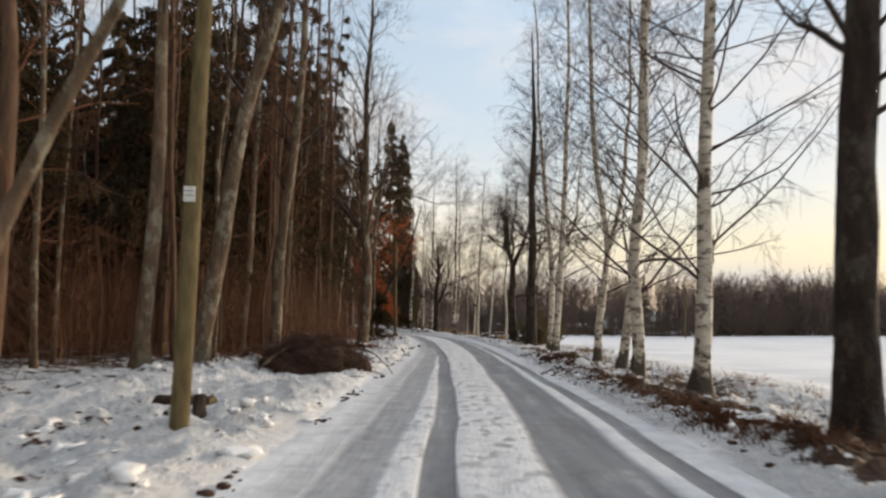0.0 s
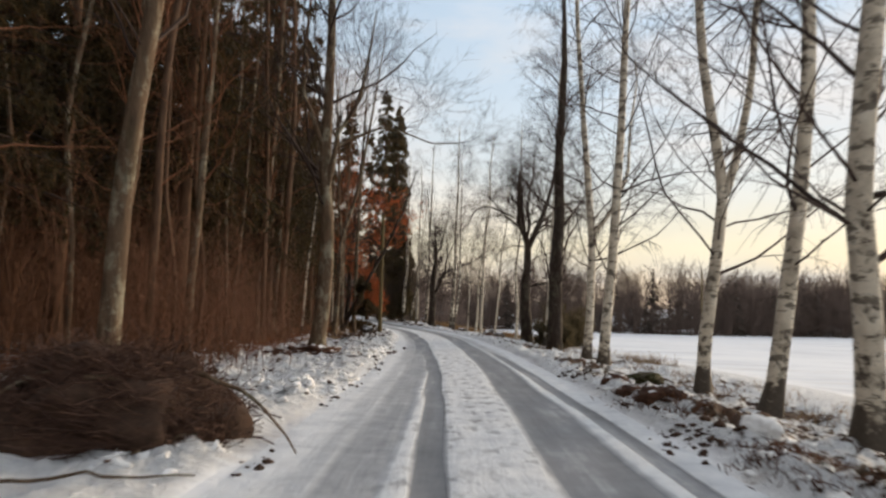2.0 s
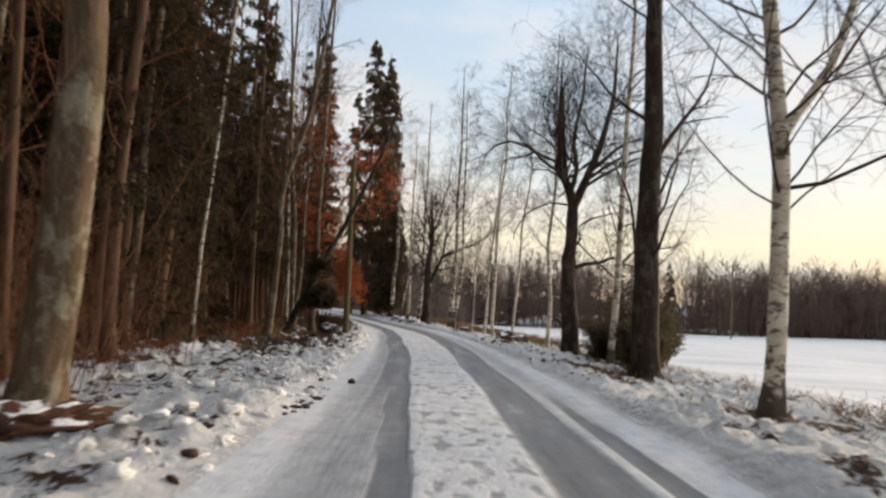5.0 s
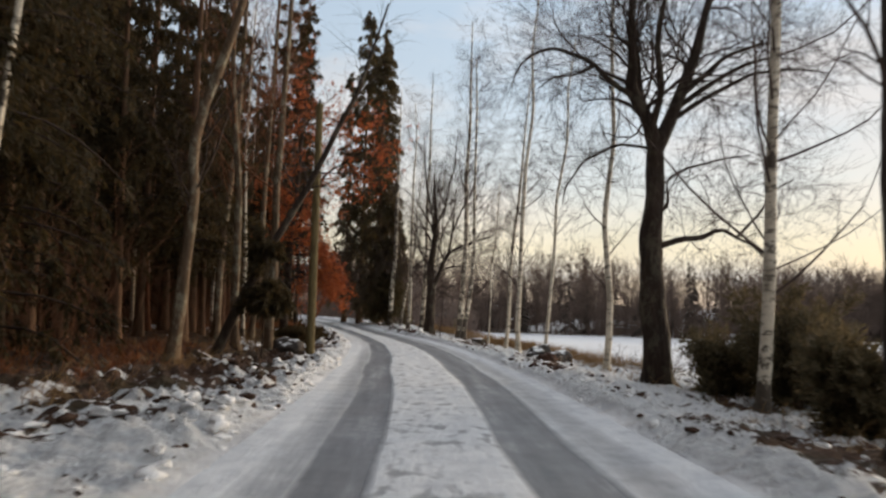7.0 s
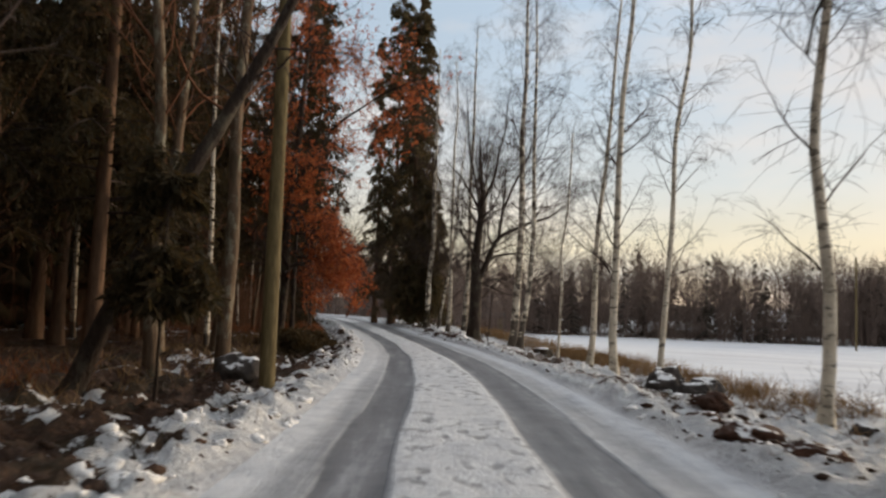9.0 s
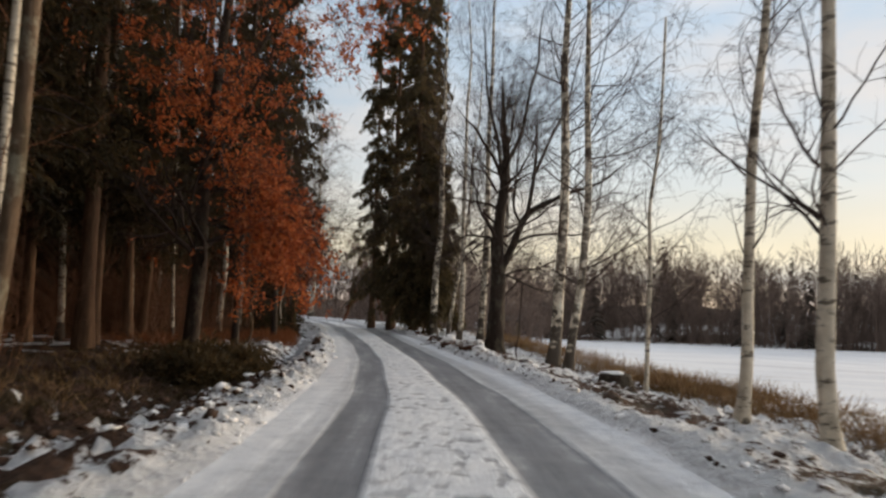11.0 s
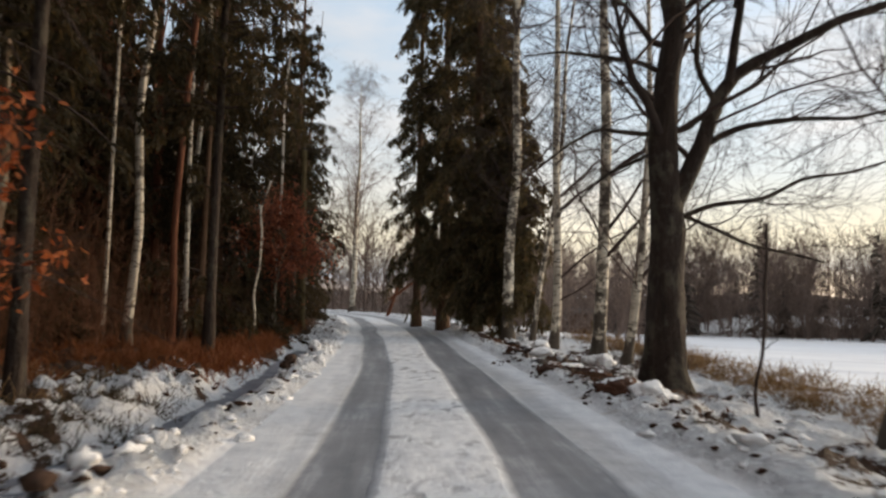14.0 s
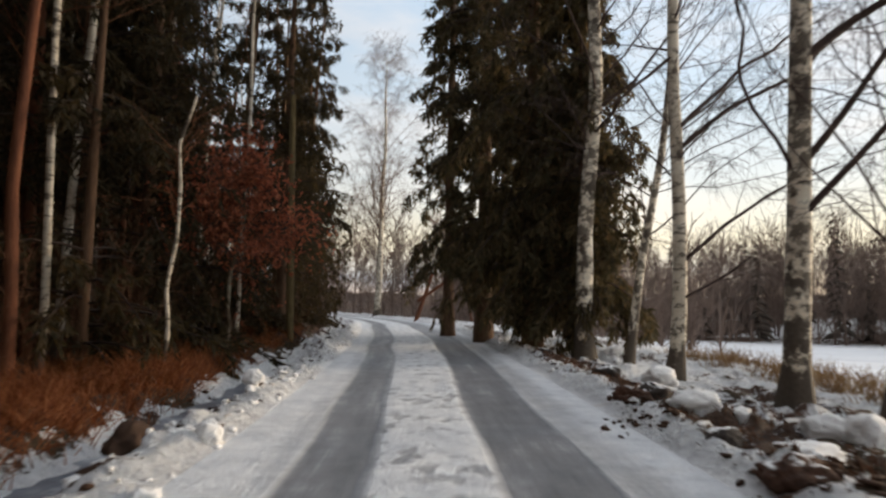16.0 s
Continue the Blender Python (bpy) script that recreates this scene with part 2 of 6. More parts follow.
    calm = mathn(n, l, "ADD", mathn(n, l, "MULTIPLY", mathn(n, l, "ADD", bare.outputs["Fac"], 0.2), 4.0, True), 0.12)
    bump(n, l, b, mathn(n, l, "MULTIPLY", hgt, calm), 1.0, 0.16)
    return m


def road_mat(name):
    m, n, l, b = material(name, 0.6)
    c = coords(n)
    ice = n.new("ShaderNodeAttribute")
    ice.attribute_name = "ice"
    lane = n.new("ShaderNodeAttribute")
    lane.attribute_name = "lane"
    streak = noise_tex(n, l, lane.outputs["Vector"], 2.0, 4, 0.58, (1.9, 0.16, 1))
    wide = noise_tex(n, l, lane.outputs["Vector"], 0.9, 5, 0.65, (2.2, 0.35, 1))
    blot = noise_tex(n, l, c, 4.2, 5, 0.62)
    k = mathn(n, l, "ADD", ice.outputs["Fac"], mathn(n, l, "MULTIPLY", mathn(n, l, "SUBTRACT", streak, 0.5), 0.42))
    k = mathn(n, l, "ADD", k, mathn(n, l, "MULTIPLY", mathn(n, l, "SUBTRACT", blot, 0.5), 0.22))
    mask = ramp(n, l, k, [(0.30, (0, 0, 0)), (0.72, (1, 1, 1))])
    snow = ramp(n, l, noise_tex(n, l, c, 2.6, 6, 0.68), [(0.30, (0.55, 0.57, 0.60)), (0.46, (0.72, 0.74, 0.765)), (0.66, (0.83, 0.845, 0.86))])
    # scuffs and foot marks trodden down to the ice
    scuff = ramp(n, l, noise_tex(n, l, c, 5.2, 2, 0.4, (1.25, 0.66, 1)), [(0.52, (0, 0, 0)), (0.66, (1, 1, 1))])
    scuff = mathn(n, l, "MULTIPLY", scuff, ramp(n, l, noise_tex(n, l, c, 0.8, 3), [(0.38, (0.15, 0.15, 0.15)), (0.55, (0.9, 0.9, 0.9))]))
    # people walk between the wheel tracks
    across = n.new("ShaderNodeSeparateXYZ")
    l.new(lane.outputs["Vector"], across.inputs[0])
    middle = n.new("ShaderNodeMapRange")
    for key, val in (("From Min", 0.45), ("From Max", 0.95), ("To Min", 1.0), ("To Max", 0.12)):
        middle.inputs[key].default_value = val
    l.new(mathn(n, l, "ABSOLUTE", across.outputs["X"]), middle.inputs["Value"])
    scuff = mathn(n, l, "MULTIPLY", scuff, middle.outputs[0])
    snow = mixc(n, l, scuff, snow, (0.33, 0.34, 0.36))
    # ruts and drag lines along the lane
    drag = ramp(n, l, noise_tex(n, l, lane.outputs["Vector"], 3.0, 3, 0.5, (2.0, 0.10, 1)), [(0.36, (0.93, 0.935, 0.945)), (0.60, (1, 1, 1))])
    snow = mixc(n, l, 1.0, snow, drag, "MULTIPLY")
    worn = mathn(n, l, "ADD", mathn(n, l, "MULTIPLY", streak, 0.45), mathn(n, l, "ADD", mathn(n, l, "MULTIPLY", wide, 0.3), mathn(n, l, "MULTIPLY", noise_tex(n, l, c, 2.4, 6, 0.7), 0.25)))
    icec = ramp(n, l, worn, [(0.30, (0.075, 0.080, 0.090)), (0.43, (0.155, 0.162, 0.176)), (0.54, (0.235, 0.243, 0.26)), (0.66, (0.46, 0.475, 0.50))])
    icec = mixc(n, l, ramp(n, l, noise_tex(n, l, c, 60, 3, 0.7), [(0.56, (0, 0, 0)), (0.70, (0.5, 0.5, 0.5))]), icec, (0.07, 0.062, 0.055))
    l.new(mixc(n, l, mask, snow, icec), b.inputs["Base Color"])
    l.new(mathn(n, l, "SUBTRACT", 0.85, mathn(n, l, "MULTIPLY", mask, 0.32)), b.inputs["Roughness"])
    fine = noise_tex(n, l, c, 34, 4, 0.7)
    h = mathn(n, l, "SUBTRACT", mathn(n, l, "ADD", blot, mathn(n, l, "MULTIPLY", fine, 0.45)), mathn(n, l, "MULTIPLY", scuff, 0.4))
    h = mathn(n, l, "MULTIPLY", h, mathn(n, l, "SUBTRACT", 1.08, mask))
    bump(n, l, b, h, 0.8, 0.035)
    return m


def stone_mat(name, a, bcol, moss=0.0, snowcap=True, cover=0.72):
    m, n, l, b = material(name, 0.9)
    c = coords(n)
    col = ramp(n, l, noise_tex(n, l, c, 5, 6, 0.7), [(0.3, a), (0.7, bcol)])
    if moss:
        col = mixc(n, l, ramp(n, l, noise_tex(n, l, c, 3, 4), [(0.45, (0, 0, 0)), (0.6, (moss, moss, moss))]), col, (0.05, 0.06, 0.02))
    if snowcap:
        g = n.new("ShaderNodeSeparateXYZ")
        l.new(n.new("ShaderNodeNewGeometry").outputs["Normal"], g.inputs[0])
        lie = mathn(n, l, "ADD", g.outputs["Z"], mathn(n, l, "MULTIPLY", mathn(n, l, "SUBTRACT", noise_tex(n, l, c, 4, 4), 0.5), 0.9))
        col = mixc(n, l, ramp(n, l, lie, [(cover, (0, 0, 0)), (cover + 0.09, (1, 1, 1))]), col, (0.86, 0.87, 0.88))
    l.new(col, b.inputs["Base Color"])
    bump(n, l, b, noise_tex(n, l, c, 16, 5, 0.7), 0.7, 0.03)
    return m


M_GROUND = ground_mat("snow_and_litter")
M_ROAD = road_mat("snowy_road")
M_BIRCH = birch_bark("birch_bark")
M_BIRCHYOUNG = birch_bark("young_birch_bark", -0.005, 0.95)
M_BIRCHOLD = birch_bark("old_birch_bark", 0.055, 1.2)
M_BIRCHTHIN = birch_bark("cream_birch_bark", -0.02, 1.05, 0.06)
M_OAK = bark("oak_bark", (0.014, 0.009, 0.007), (0.046, 0.030, 0.021), (0.105, 0.073, 0.053), 1.0, 0.9, 0.09, 0.18)
M_ALDER = bark("alder_bark", (0.045, 0.028, 0.017), (0.16, 0.105, 0.064), (0.29, 0.21, 0.135), 1.0, 0.9, 0.05, 0.75)
M_FOREST = bark("forest_bark", (0.046, 0.024, 0.014), (0.14, 0.080, 0.046), (0.25, 0.155, 0.092))
M_PINE = bark("pine_bark", (0.06, 0.022, 0.012), (0.16, 0.06, 0.03), (0.26, 0.12, 0.06))
M_POLE = bark("pole_wood", (0.068, 0.048, 0.021), (0.18, 0.135, 0.060), (0.28, 0.22, 0.115), 1.6)
M_TWIG = twig_mat("bare_twigs", (0.028, 0.018, 0.014), (0.070, 0.046, 0.036))
M_TWIGB = twig_mat("birch_twigs", (0.032, 0.020, 0.016), (0.085, 0.056, 0.046))
M_THICK = twig_mat("thicket_twigs", (0.105, 0.046, 0.025), (0.245, 0.117, 0.063))
M_CUTTWIG = twig_mat("cut_twigs", (0.052, 0.026, 0.018), (0.135, 0.070, 0.046))
M_WOODTWIG = twig_mat("wood_twigs", (0.11, 0.043, 0.020), (0.23, 0.098, 0.046))
M_NEEDLE = leaf_mat("spruce_needles", (0.040, 0.034, 0.014), (0.078, 0.058, 0.025), (0.14, 0.088, 0.038), 55)
# spruce needles scaled up: brighter light at the bend put into the colour
M_LITNEEDLE = leaf_mat("lit_spruce_needles", (0.070, 0.062, 0.029), (0.135, 0.108, 0.050), (0.24, 0.16, 0.076), 55)
M_JUNIPER = leaf_mat("juniper_needles", (0.060, 0.052, 0.030), (0.11, 0.090, 0.050), (0.17, 0.128, 0.074))
M_LEAF = leaf_mat("brown_oak_leaves", (0.25, 0.058, 0.018), (0.46, 0.118, 0.036), (0.62, 0.22, 0.080))
M_RUSSET = leaf_mat("russet_leaves", (0.20, 0.052, 0.026), (0.36, 0.105, 0.050), (0.48, 0.17, 0.085))
M_GRASS = leaf_mat("dry_grass", (0.18, 0.105, 0.045), (0.33, 0.205, 0.10), (0.46, 0.325, 0.17))
M_STONE = stone_mat("verge_stone", (0.030, 0.025, 0.022), (0.095, 0.08, 0.072), 0.0, True, 0.80)
M_CLOD = stone_mat("dirt_clods", (0.026, 0.015, 0.010), (0.10, 0.055, 0.034), 0.0, False)
M_MOUND = stone_mat("turned_earth", (0.024, 0.013, 0.009), (0.115, 0.052, 0.030), 0.0, True, 0.93)
M_LOWPLANT = leaf_mat("low_plants", (0.040, 0.030, 0.014), (0.080, 0.058, 0.028), (0.14, 0.092, 0.046))
M_DEADPLANT = leaf_mat("dead_plants", (0.062, 0.024, 0.011), (0.15, 0.060, 0.028), (0.24, 0.115, 0.06))
M_REDGRASS = leaf_mat("withered_grass", (0.16, 0.050, 0.018), (0.32, 0.112, 0.040), (0.42, 0.18, 0.075))
M_MOSS = stone_mat("mossy_wood", (0.018, 0.014, 0.007), (0.062, 0.050, 0.020), 0.6, False)
M_SNOWLUMP = stone_mat("snow_lumps", (0.84, 0.835, 0.83), (0.94, 0.935, 0.925), 0.0, False)


# ---- mesh helpers ----
def mesh_of(name, verts, quads=None, tris=None, smooth=True):
    """A mesh from numpy arrays of corners, four-sided and three-sided faces."""
    me = bpy.data.meshes.new(name)
    verts = np.asarray(verts, np.float32)
    loops, starts, k = [], [], 0
    for f, s in ((quads, 4), (tris, 3)):
        if f is not None and len(f):
            f = np.asarray(f, np.int32)
            loops.append(f.ravel())
            starts.append(k + np.arange(len(f), dtype=np.int32) * s)
            k += f.size
    loops, starts = np.concatenate(loops), np.concatenate(starts)
    me.vertices.add(len(verts))
    me.vertices.foreach_set("co", verts.ravel())
    me.loops.add(len(loops))
    me.loops.foreach_set("vertex_index", loops)
    me.polygons.add(len(starts))
    me.polygons.foreach_set("loop_start", starts)
    me.polygons.foreach_set("use_smooth", np.full(len(starts), smooth))
    me.update(calc_edges=True)
    return me


def part(name, me, mat, parent, label=""):
    if isinstance(me, bmesh.types.BMesh):
        bm, me = me, bpy.data.meshes.new(name)
        bm.to_mesh(me)
        bm.free()
    me.materials.clear()
    me.materials.append(mat)
    ob = new(name, me)
    ob.parent = parent
    return tagged(ob, label)


def thing(name, label, category, group="", at=(0, 0, 0), kind=""):
    e = new(name)
    e.location = at
    e.empty_display_size = 0.2
    return tagged(e, label, category, group, kind)


def unit(v):
    return v / np.maximum(np.linalg.norm(v, axis=-1, keepdims=True), 1e-9)


def tubes(P, R, sides):
    """Tapered tubes along N lines of K points: corners and quads."""
    N, K, _ = P.shape
    T = unit(np.gradient(P, axis=1))
    ref = np.where(np.abs(T[:, :1, 2:3]) > 0.9, np.array([1.0, 0, 0]), np.array([0, 0, 1.0]))
    A = unit(np.cross(T, np.broadcast_to(ref, T.shape)))
    B = np.cross(T, A)
    ang = np.arange(sides) * 2 * np.pi / sides
    V = P[:, :, None] + R[:, :, None, None] * (np.cos(ang)[:, None] * A[:, :, None] + np.sin(ang)[:, None] * B[:, :, None])
    idx = np.arange(N * K * sides).reshape(N, K, sides)
    a, b = idx[:, :-1], idx[:, 1:]
    q = np.stack([a, np.roll(a, -1, 2), np.roll(b, -1, 2), b], -1).reshape(-1, 4)
    return V.reshape(-1, 3), q


def joined(chunks):
    vs, qs, k = [], [], 0
    for v, q in chunks:
        vs.append(v)
        qs.append(q + k)
        k += len(v)
    return np.concatenate(vs), np.concatenate(qs)


def grow(P0, D, L, K, lift, wander, rng):
    """N lines that start at P0 towards D and bend up (lift > 0) or down."""
    P = [P0]
    D = unit(D)
    step = (L / (K - 1))[:, None]
    for i in range(K - 1):
        D = unit(D + rng.normal(0, wander, D.shape) + np.array([0, 0, 1.0]) * (lift / (K - 1)))
        P.append(P[-1] + D * step)
    return np.stack(P, 1)


def sprouts(P, R, n, lo, hi, a0, a1, rng):
    """Where n children a line leave N lines: places, ways, thickness there and how far along."""
    N, K, _ = P.shape
    t = rng.uniform(lo, hi, (N, n))
    x = t * (K - 1)
    i = np.minimum(x.astype(int), K - 2)
    f = (x - i)[..., None]
    rows = np.arange(N)[:, None]
    p = P[rows, i] * (1 - f) + P[rows, i + 1] * f
    tan = unit(P[rows, i + 1] - P[rows, i])
    r = R[rows, i] * (1 - f[..., 0]) + R[rows, i + 1] * f[..., 0]
    perp = unit(np.cross(tan, rng.normal(0, 1, tan.shape)))
    a = np.radians(rng.uniform(a0, a1, (N, n)))[..., None]
    d = np.cos(a) * tan + np.sin(a) * perp
    return p.reshape(-1, 3), d.reshape(-1, 3), r.ravel(), t.ravel()


def spline(points, K):
    pts = np.array(points, float)
    d = np.r_[0, np.cumsum(np.linalg.norm(np.diff(pts, axis=0), axis=1))]
    s = np.linspace(0, d[-1], K * 4)
    out = np.stack([np.interp(s, d, pts[:, k]) for k in range(3)], 1)
    for _ in range(6):
        out[1:-1] = (out[:-2] + 2 * out[1:-1] + out[2:]) / 4
    return out[np.linspace(0, len(out) - 1, K).astype(int)]


# branch habits: per level (children a line, from, to, angles, length, lift, wander, points, sides)
HABIT = {
    "birch": dict(l1=52, a=(42, 80), len1=(0.9, 4.4), lift=0.5, wander=0.13, l2=8, len2=(0.35, 1.1), lift2=-0.5, l3=5, len3=(0.18, 0.6), lift3=-0.7, r1=0.23),
    "thin_birch": dict(l1=34, a=(35, 65), len1=(0.5, 1.9), lift=0.5, wander=0.13, l2=7, len2=(0.25, 0.7), lift2=-0.4, l3=4, len3=(0.15, 0.45), lift3=-0.7, r1=0.28),
    "oak": dict(l1=20, a=(35, 75), len1=(1.6, 4.6), lift=0.35, wander=0.24, l2=9, len2=(0.6, 1.9), lift2=0.2, l3=6, len3=(0.25, 0.9), lift3=0.0, r1=0.34),
    "alder": dict(l1=30, a=(30, 60), len1=(0.8, 3.2), lift=0.6, wander=0.16, l2=7, len2=(0.4, 1.2), lift2=0.1, l3=4, len3=(0.2, 0.6), lift3=0.0, r1=0.28),
    "forest": dict(l1=30, a=(45, 85), len1=(0.6, 2.4), lift=0.3, wander=0.2, l2=5, len2=(0.4, 1.1), lift2=0.0, l3=0, len3=(0.15, 0.4), lift3=0.0, r1=0.22),
}


def crown_lines(stems, radii, h, rng, low):
    """Branches, twigs and shoots on the stems; low: how far up each stem they begin."""
    chunks, ends = [], []
    P1s, R1s = [], []
    for s, (P, R) in enumerate(zip(stems, radii)):
        size = 1.0 if s == 0 else min(1.0, np.linalg.norm(np.diff(P, axis=0), axis=1).sum() / 6.5)
        n = max(3, int(h["l1"] * (1.0 if s == 0 else 0.6 * size)))
        p, d, r, t = sprouts(P[None], R[None], n, low[s], 0.985, *h["a"], rng)
        rel = (t - low[s]) / (1 - low[s])
        L = h["len1"][0] * size ** 0.5 + (h["len1"][1] - h["len1"][0]) * (1 - rel) ** 0.7 * rng.uniform(0.55, 1.1, len(t)) * (0.3 + 0.7 * size)
        d[:, 2] = np.maximum(d[:, 2], -0.1) + 0.1
        P1s.append(grow(p, d, L, 9, h["lift"], h["wander"], rng))
        r0 = np.clip(r * h["r1"] * rng.uniform(0.6, 1.25, len(r)), 0.008, 0.14)
        R1s.append(r0[:, None] * np.linspace(1, 0.16, 9) ** 1.1)
    P1, R1 = np.concatenate(P1s), np.concatenate(R1s)
    chunks.append(tubes(P1, R1, 4))
    p, d, r, t = sprouts(P1, R1, h["l2"], 0.18, 1.0, 28, 62, rng)
    L = rng.uniform(*h["len2"], len(p)) * (1.15 - 0.5 * t)
    P2 = grow(p, d, L, 5, h["lift2"], h["wander"] * 1.1, rng)
    R2 = np.clip(r * 0.55, 0.0038 * h.get("stout", 1.0), 0.03)[:, None] * np.linspace(1, 0.3, 5)
    free = P2[..., 2].min(1) > 0.45
    P2, R2 = P2[free], R2[free]
    chunks.append(tubes(P2, R2, 3))
    if h["l3"]:
        p, d, r, t = sprouts(P2, R2, h["l3"], 0.15, 1.0, 25, 60, rng)
        L = rng.uniform(*h["len3"], len(p))
        P3 = grow(p, d, L, 3, h["lift3"], h["wander"], rng)
        free = P3[..., 2].min(1) > 0.4
        P3, r = P3[free], r[free]
        R3 = np.clip(r * 0.6, 0.0032 * h.get("stout", 1.0), 0.008 * h.get("stout", 1.0))[:, None] * np.linspace(1, 0.5, 3)
        chunks.append(tubes(P3, R3, 3))
        ends = P3
    else:
        ends = P2
    return chunks, ends


def tree(name, at, stems, habit, mat, twig, label, category="tree", group="", seed=0, first=2.0, flare=0.45, leaves=0, leaf_low=0.0, leaf_size=0.05, leaf_mat_=None, scale=None, knob=0.0, leaf_share=None):
    """A bare tree. stems: (points relative to the foot, thickness below, thickness at the tip); the first is the trunk."""
    rng = np.random.default_rng(seed)
    h = dict(HABIT[habit])
    if scale:
        h.update(scale)
    root = thing(name, label, category, group, at)
    lines, radii, low, chunks = [], [], [], []
    for s, (pts, r0, r1) in enumerate(stems):
        K = (60 if knob else 26) if s == 0 else 16
        sides = (24 if knob else 14) if s == 0 else 8
        P = spline(pts, K)
        z = P[:, 2] - P[0, 2]
        t = np.linspace(0, 1, K)
        wob = np.stack([np.interp(t, np.linspace(0, 1, 7), rng.normal(0, 0.055, 7)) for _ in range(2)], 1) * np.minimum(z, 1)[:, None]
        P[:, :2] += wob
        R = r1 + (r0 - r1) * (1 - t) ** 0.85
        if s == 0:
            R = R + r0 * flare * np.exp(-z / 0.22)
        else:
            low.append(0.12)
        if s == 0:
            low.append(min(0.9, first / max(z[-1], 0.1)))
        lines.append(P)
        radii.append(R)
        V, q = tubes(P[None], R[None], sides)
        if s == 0:
            # uneven girth: lobes at the root, dents above
            c = np.repeat(P, sides, 0)
            rel = V - c
            a = np.arctan2(rel[:, 1], rel[:, 0])
            zz = V[:, 2] - P[0, 2]
            f = 1 + 0.20 * np.sin(a * 5 + seed) * np.exp(-np.maximum(zz, 0) / 0.25) + 0.05 * np.sin(a * 3 + zz * 1.7 + seed) + rng.normal(0, 0.018, len(V)) + knob * (np.sin(a * 2 + zz * 2.3 + seed) * np.sin(zz * 1.9 + seed * 2) + 0.6 * np.sin(a * 3 - zz * 4.1) + 0.7 * (vnoise(a * 2.2 + 40, zz * 3.5, seed) - 0.5) + 0.5 * (vnoise(a * 5.0 + 40, zz * 9.0, seed + 1) - 0.5))
            V = c + rel * f[:, None]
        chunks.append((V, q))
    for s, chunk in enumerate(chunks):
        name_ = "limb" if s else "trunk"
        part(name_, mesh_of(name_, *chunk), twig if s and stems[s][1] < 0.07 and habit == "birch" else mat, root)
    ch, ends = crown_lines(lines, radii, h, rng, low)
    part("crown", mesh_of("crown", *joined(ch)), twig, root)
    if leaves:
        pick = ends.reshape(-1, 3)
        pick = pick[pick[:, 2] > leaf_low]
        if leaf_share:
            pick = pick[rng.uniform(0, 1, len(pick)) < leaf_share(pick)]
        leafy(root, pick, leaves, leaf_size, leaf_mat_ or M_LEAF, rng)
    return root


def leafy(root, pick, count, size, mat, rng, name="foliage"):
    """Small folded leaves round the given places."""
    c = pick[rng.integers(0, len(pick), count)] + rng.normal(0, size * 0.9, (count, 3))
    u = unit(rng.normal(0, 1, (count, 3)) + np.array([0, 0, -0.6]))
    v = unit(np.cross(u, rng.normal(0, 1, (count, 3))))
    w = np.cross(u, v)
    s = (size * rng.uniform(0.6, 1.35, count))[:, None]
    V = np.stack([c, c + (u * 0.9 + v * 0.42 + w * 0.12) * s, c + u * 1.9 * s, c + (u * 0.9 - v * 0.42 + w * 0.12) * s], 1).reshape(-1, 3)
    k = np.arange(count)[:, None] * 4
    T = np.concatenate([k + np.array([0, 1, 2]), k + np.array([0, 2, 3])])
    ob = part(name, mesh_of(name, V, None, T, False), mat, root)
    return tagged(ob, kind="stuff")


def sprays(p, d, length, width, rng):
    """Flat needled twigs: a narrow kite at each place p along the way d."""
    u = unit(d)
    v = unit(np.cross(u, rng.normal(0, 1, u.shape)))
    L, W = length[:, None], width[:, None]
    V = np.stack([p, p + u * L * 0.45 + v * W * 0.5, p + u * L, p + u * L * 0.45 - v * W * 0.5], 1).reshape(-1, 3)
    return V, np.arange(len(p) * 4).reshape(-1, 4)


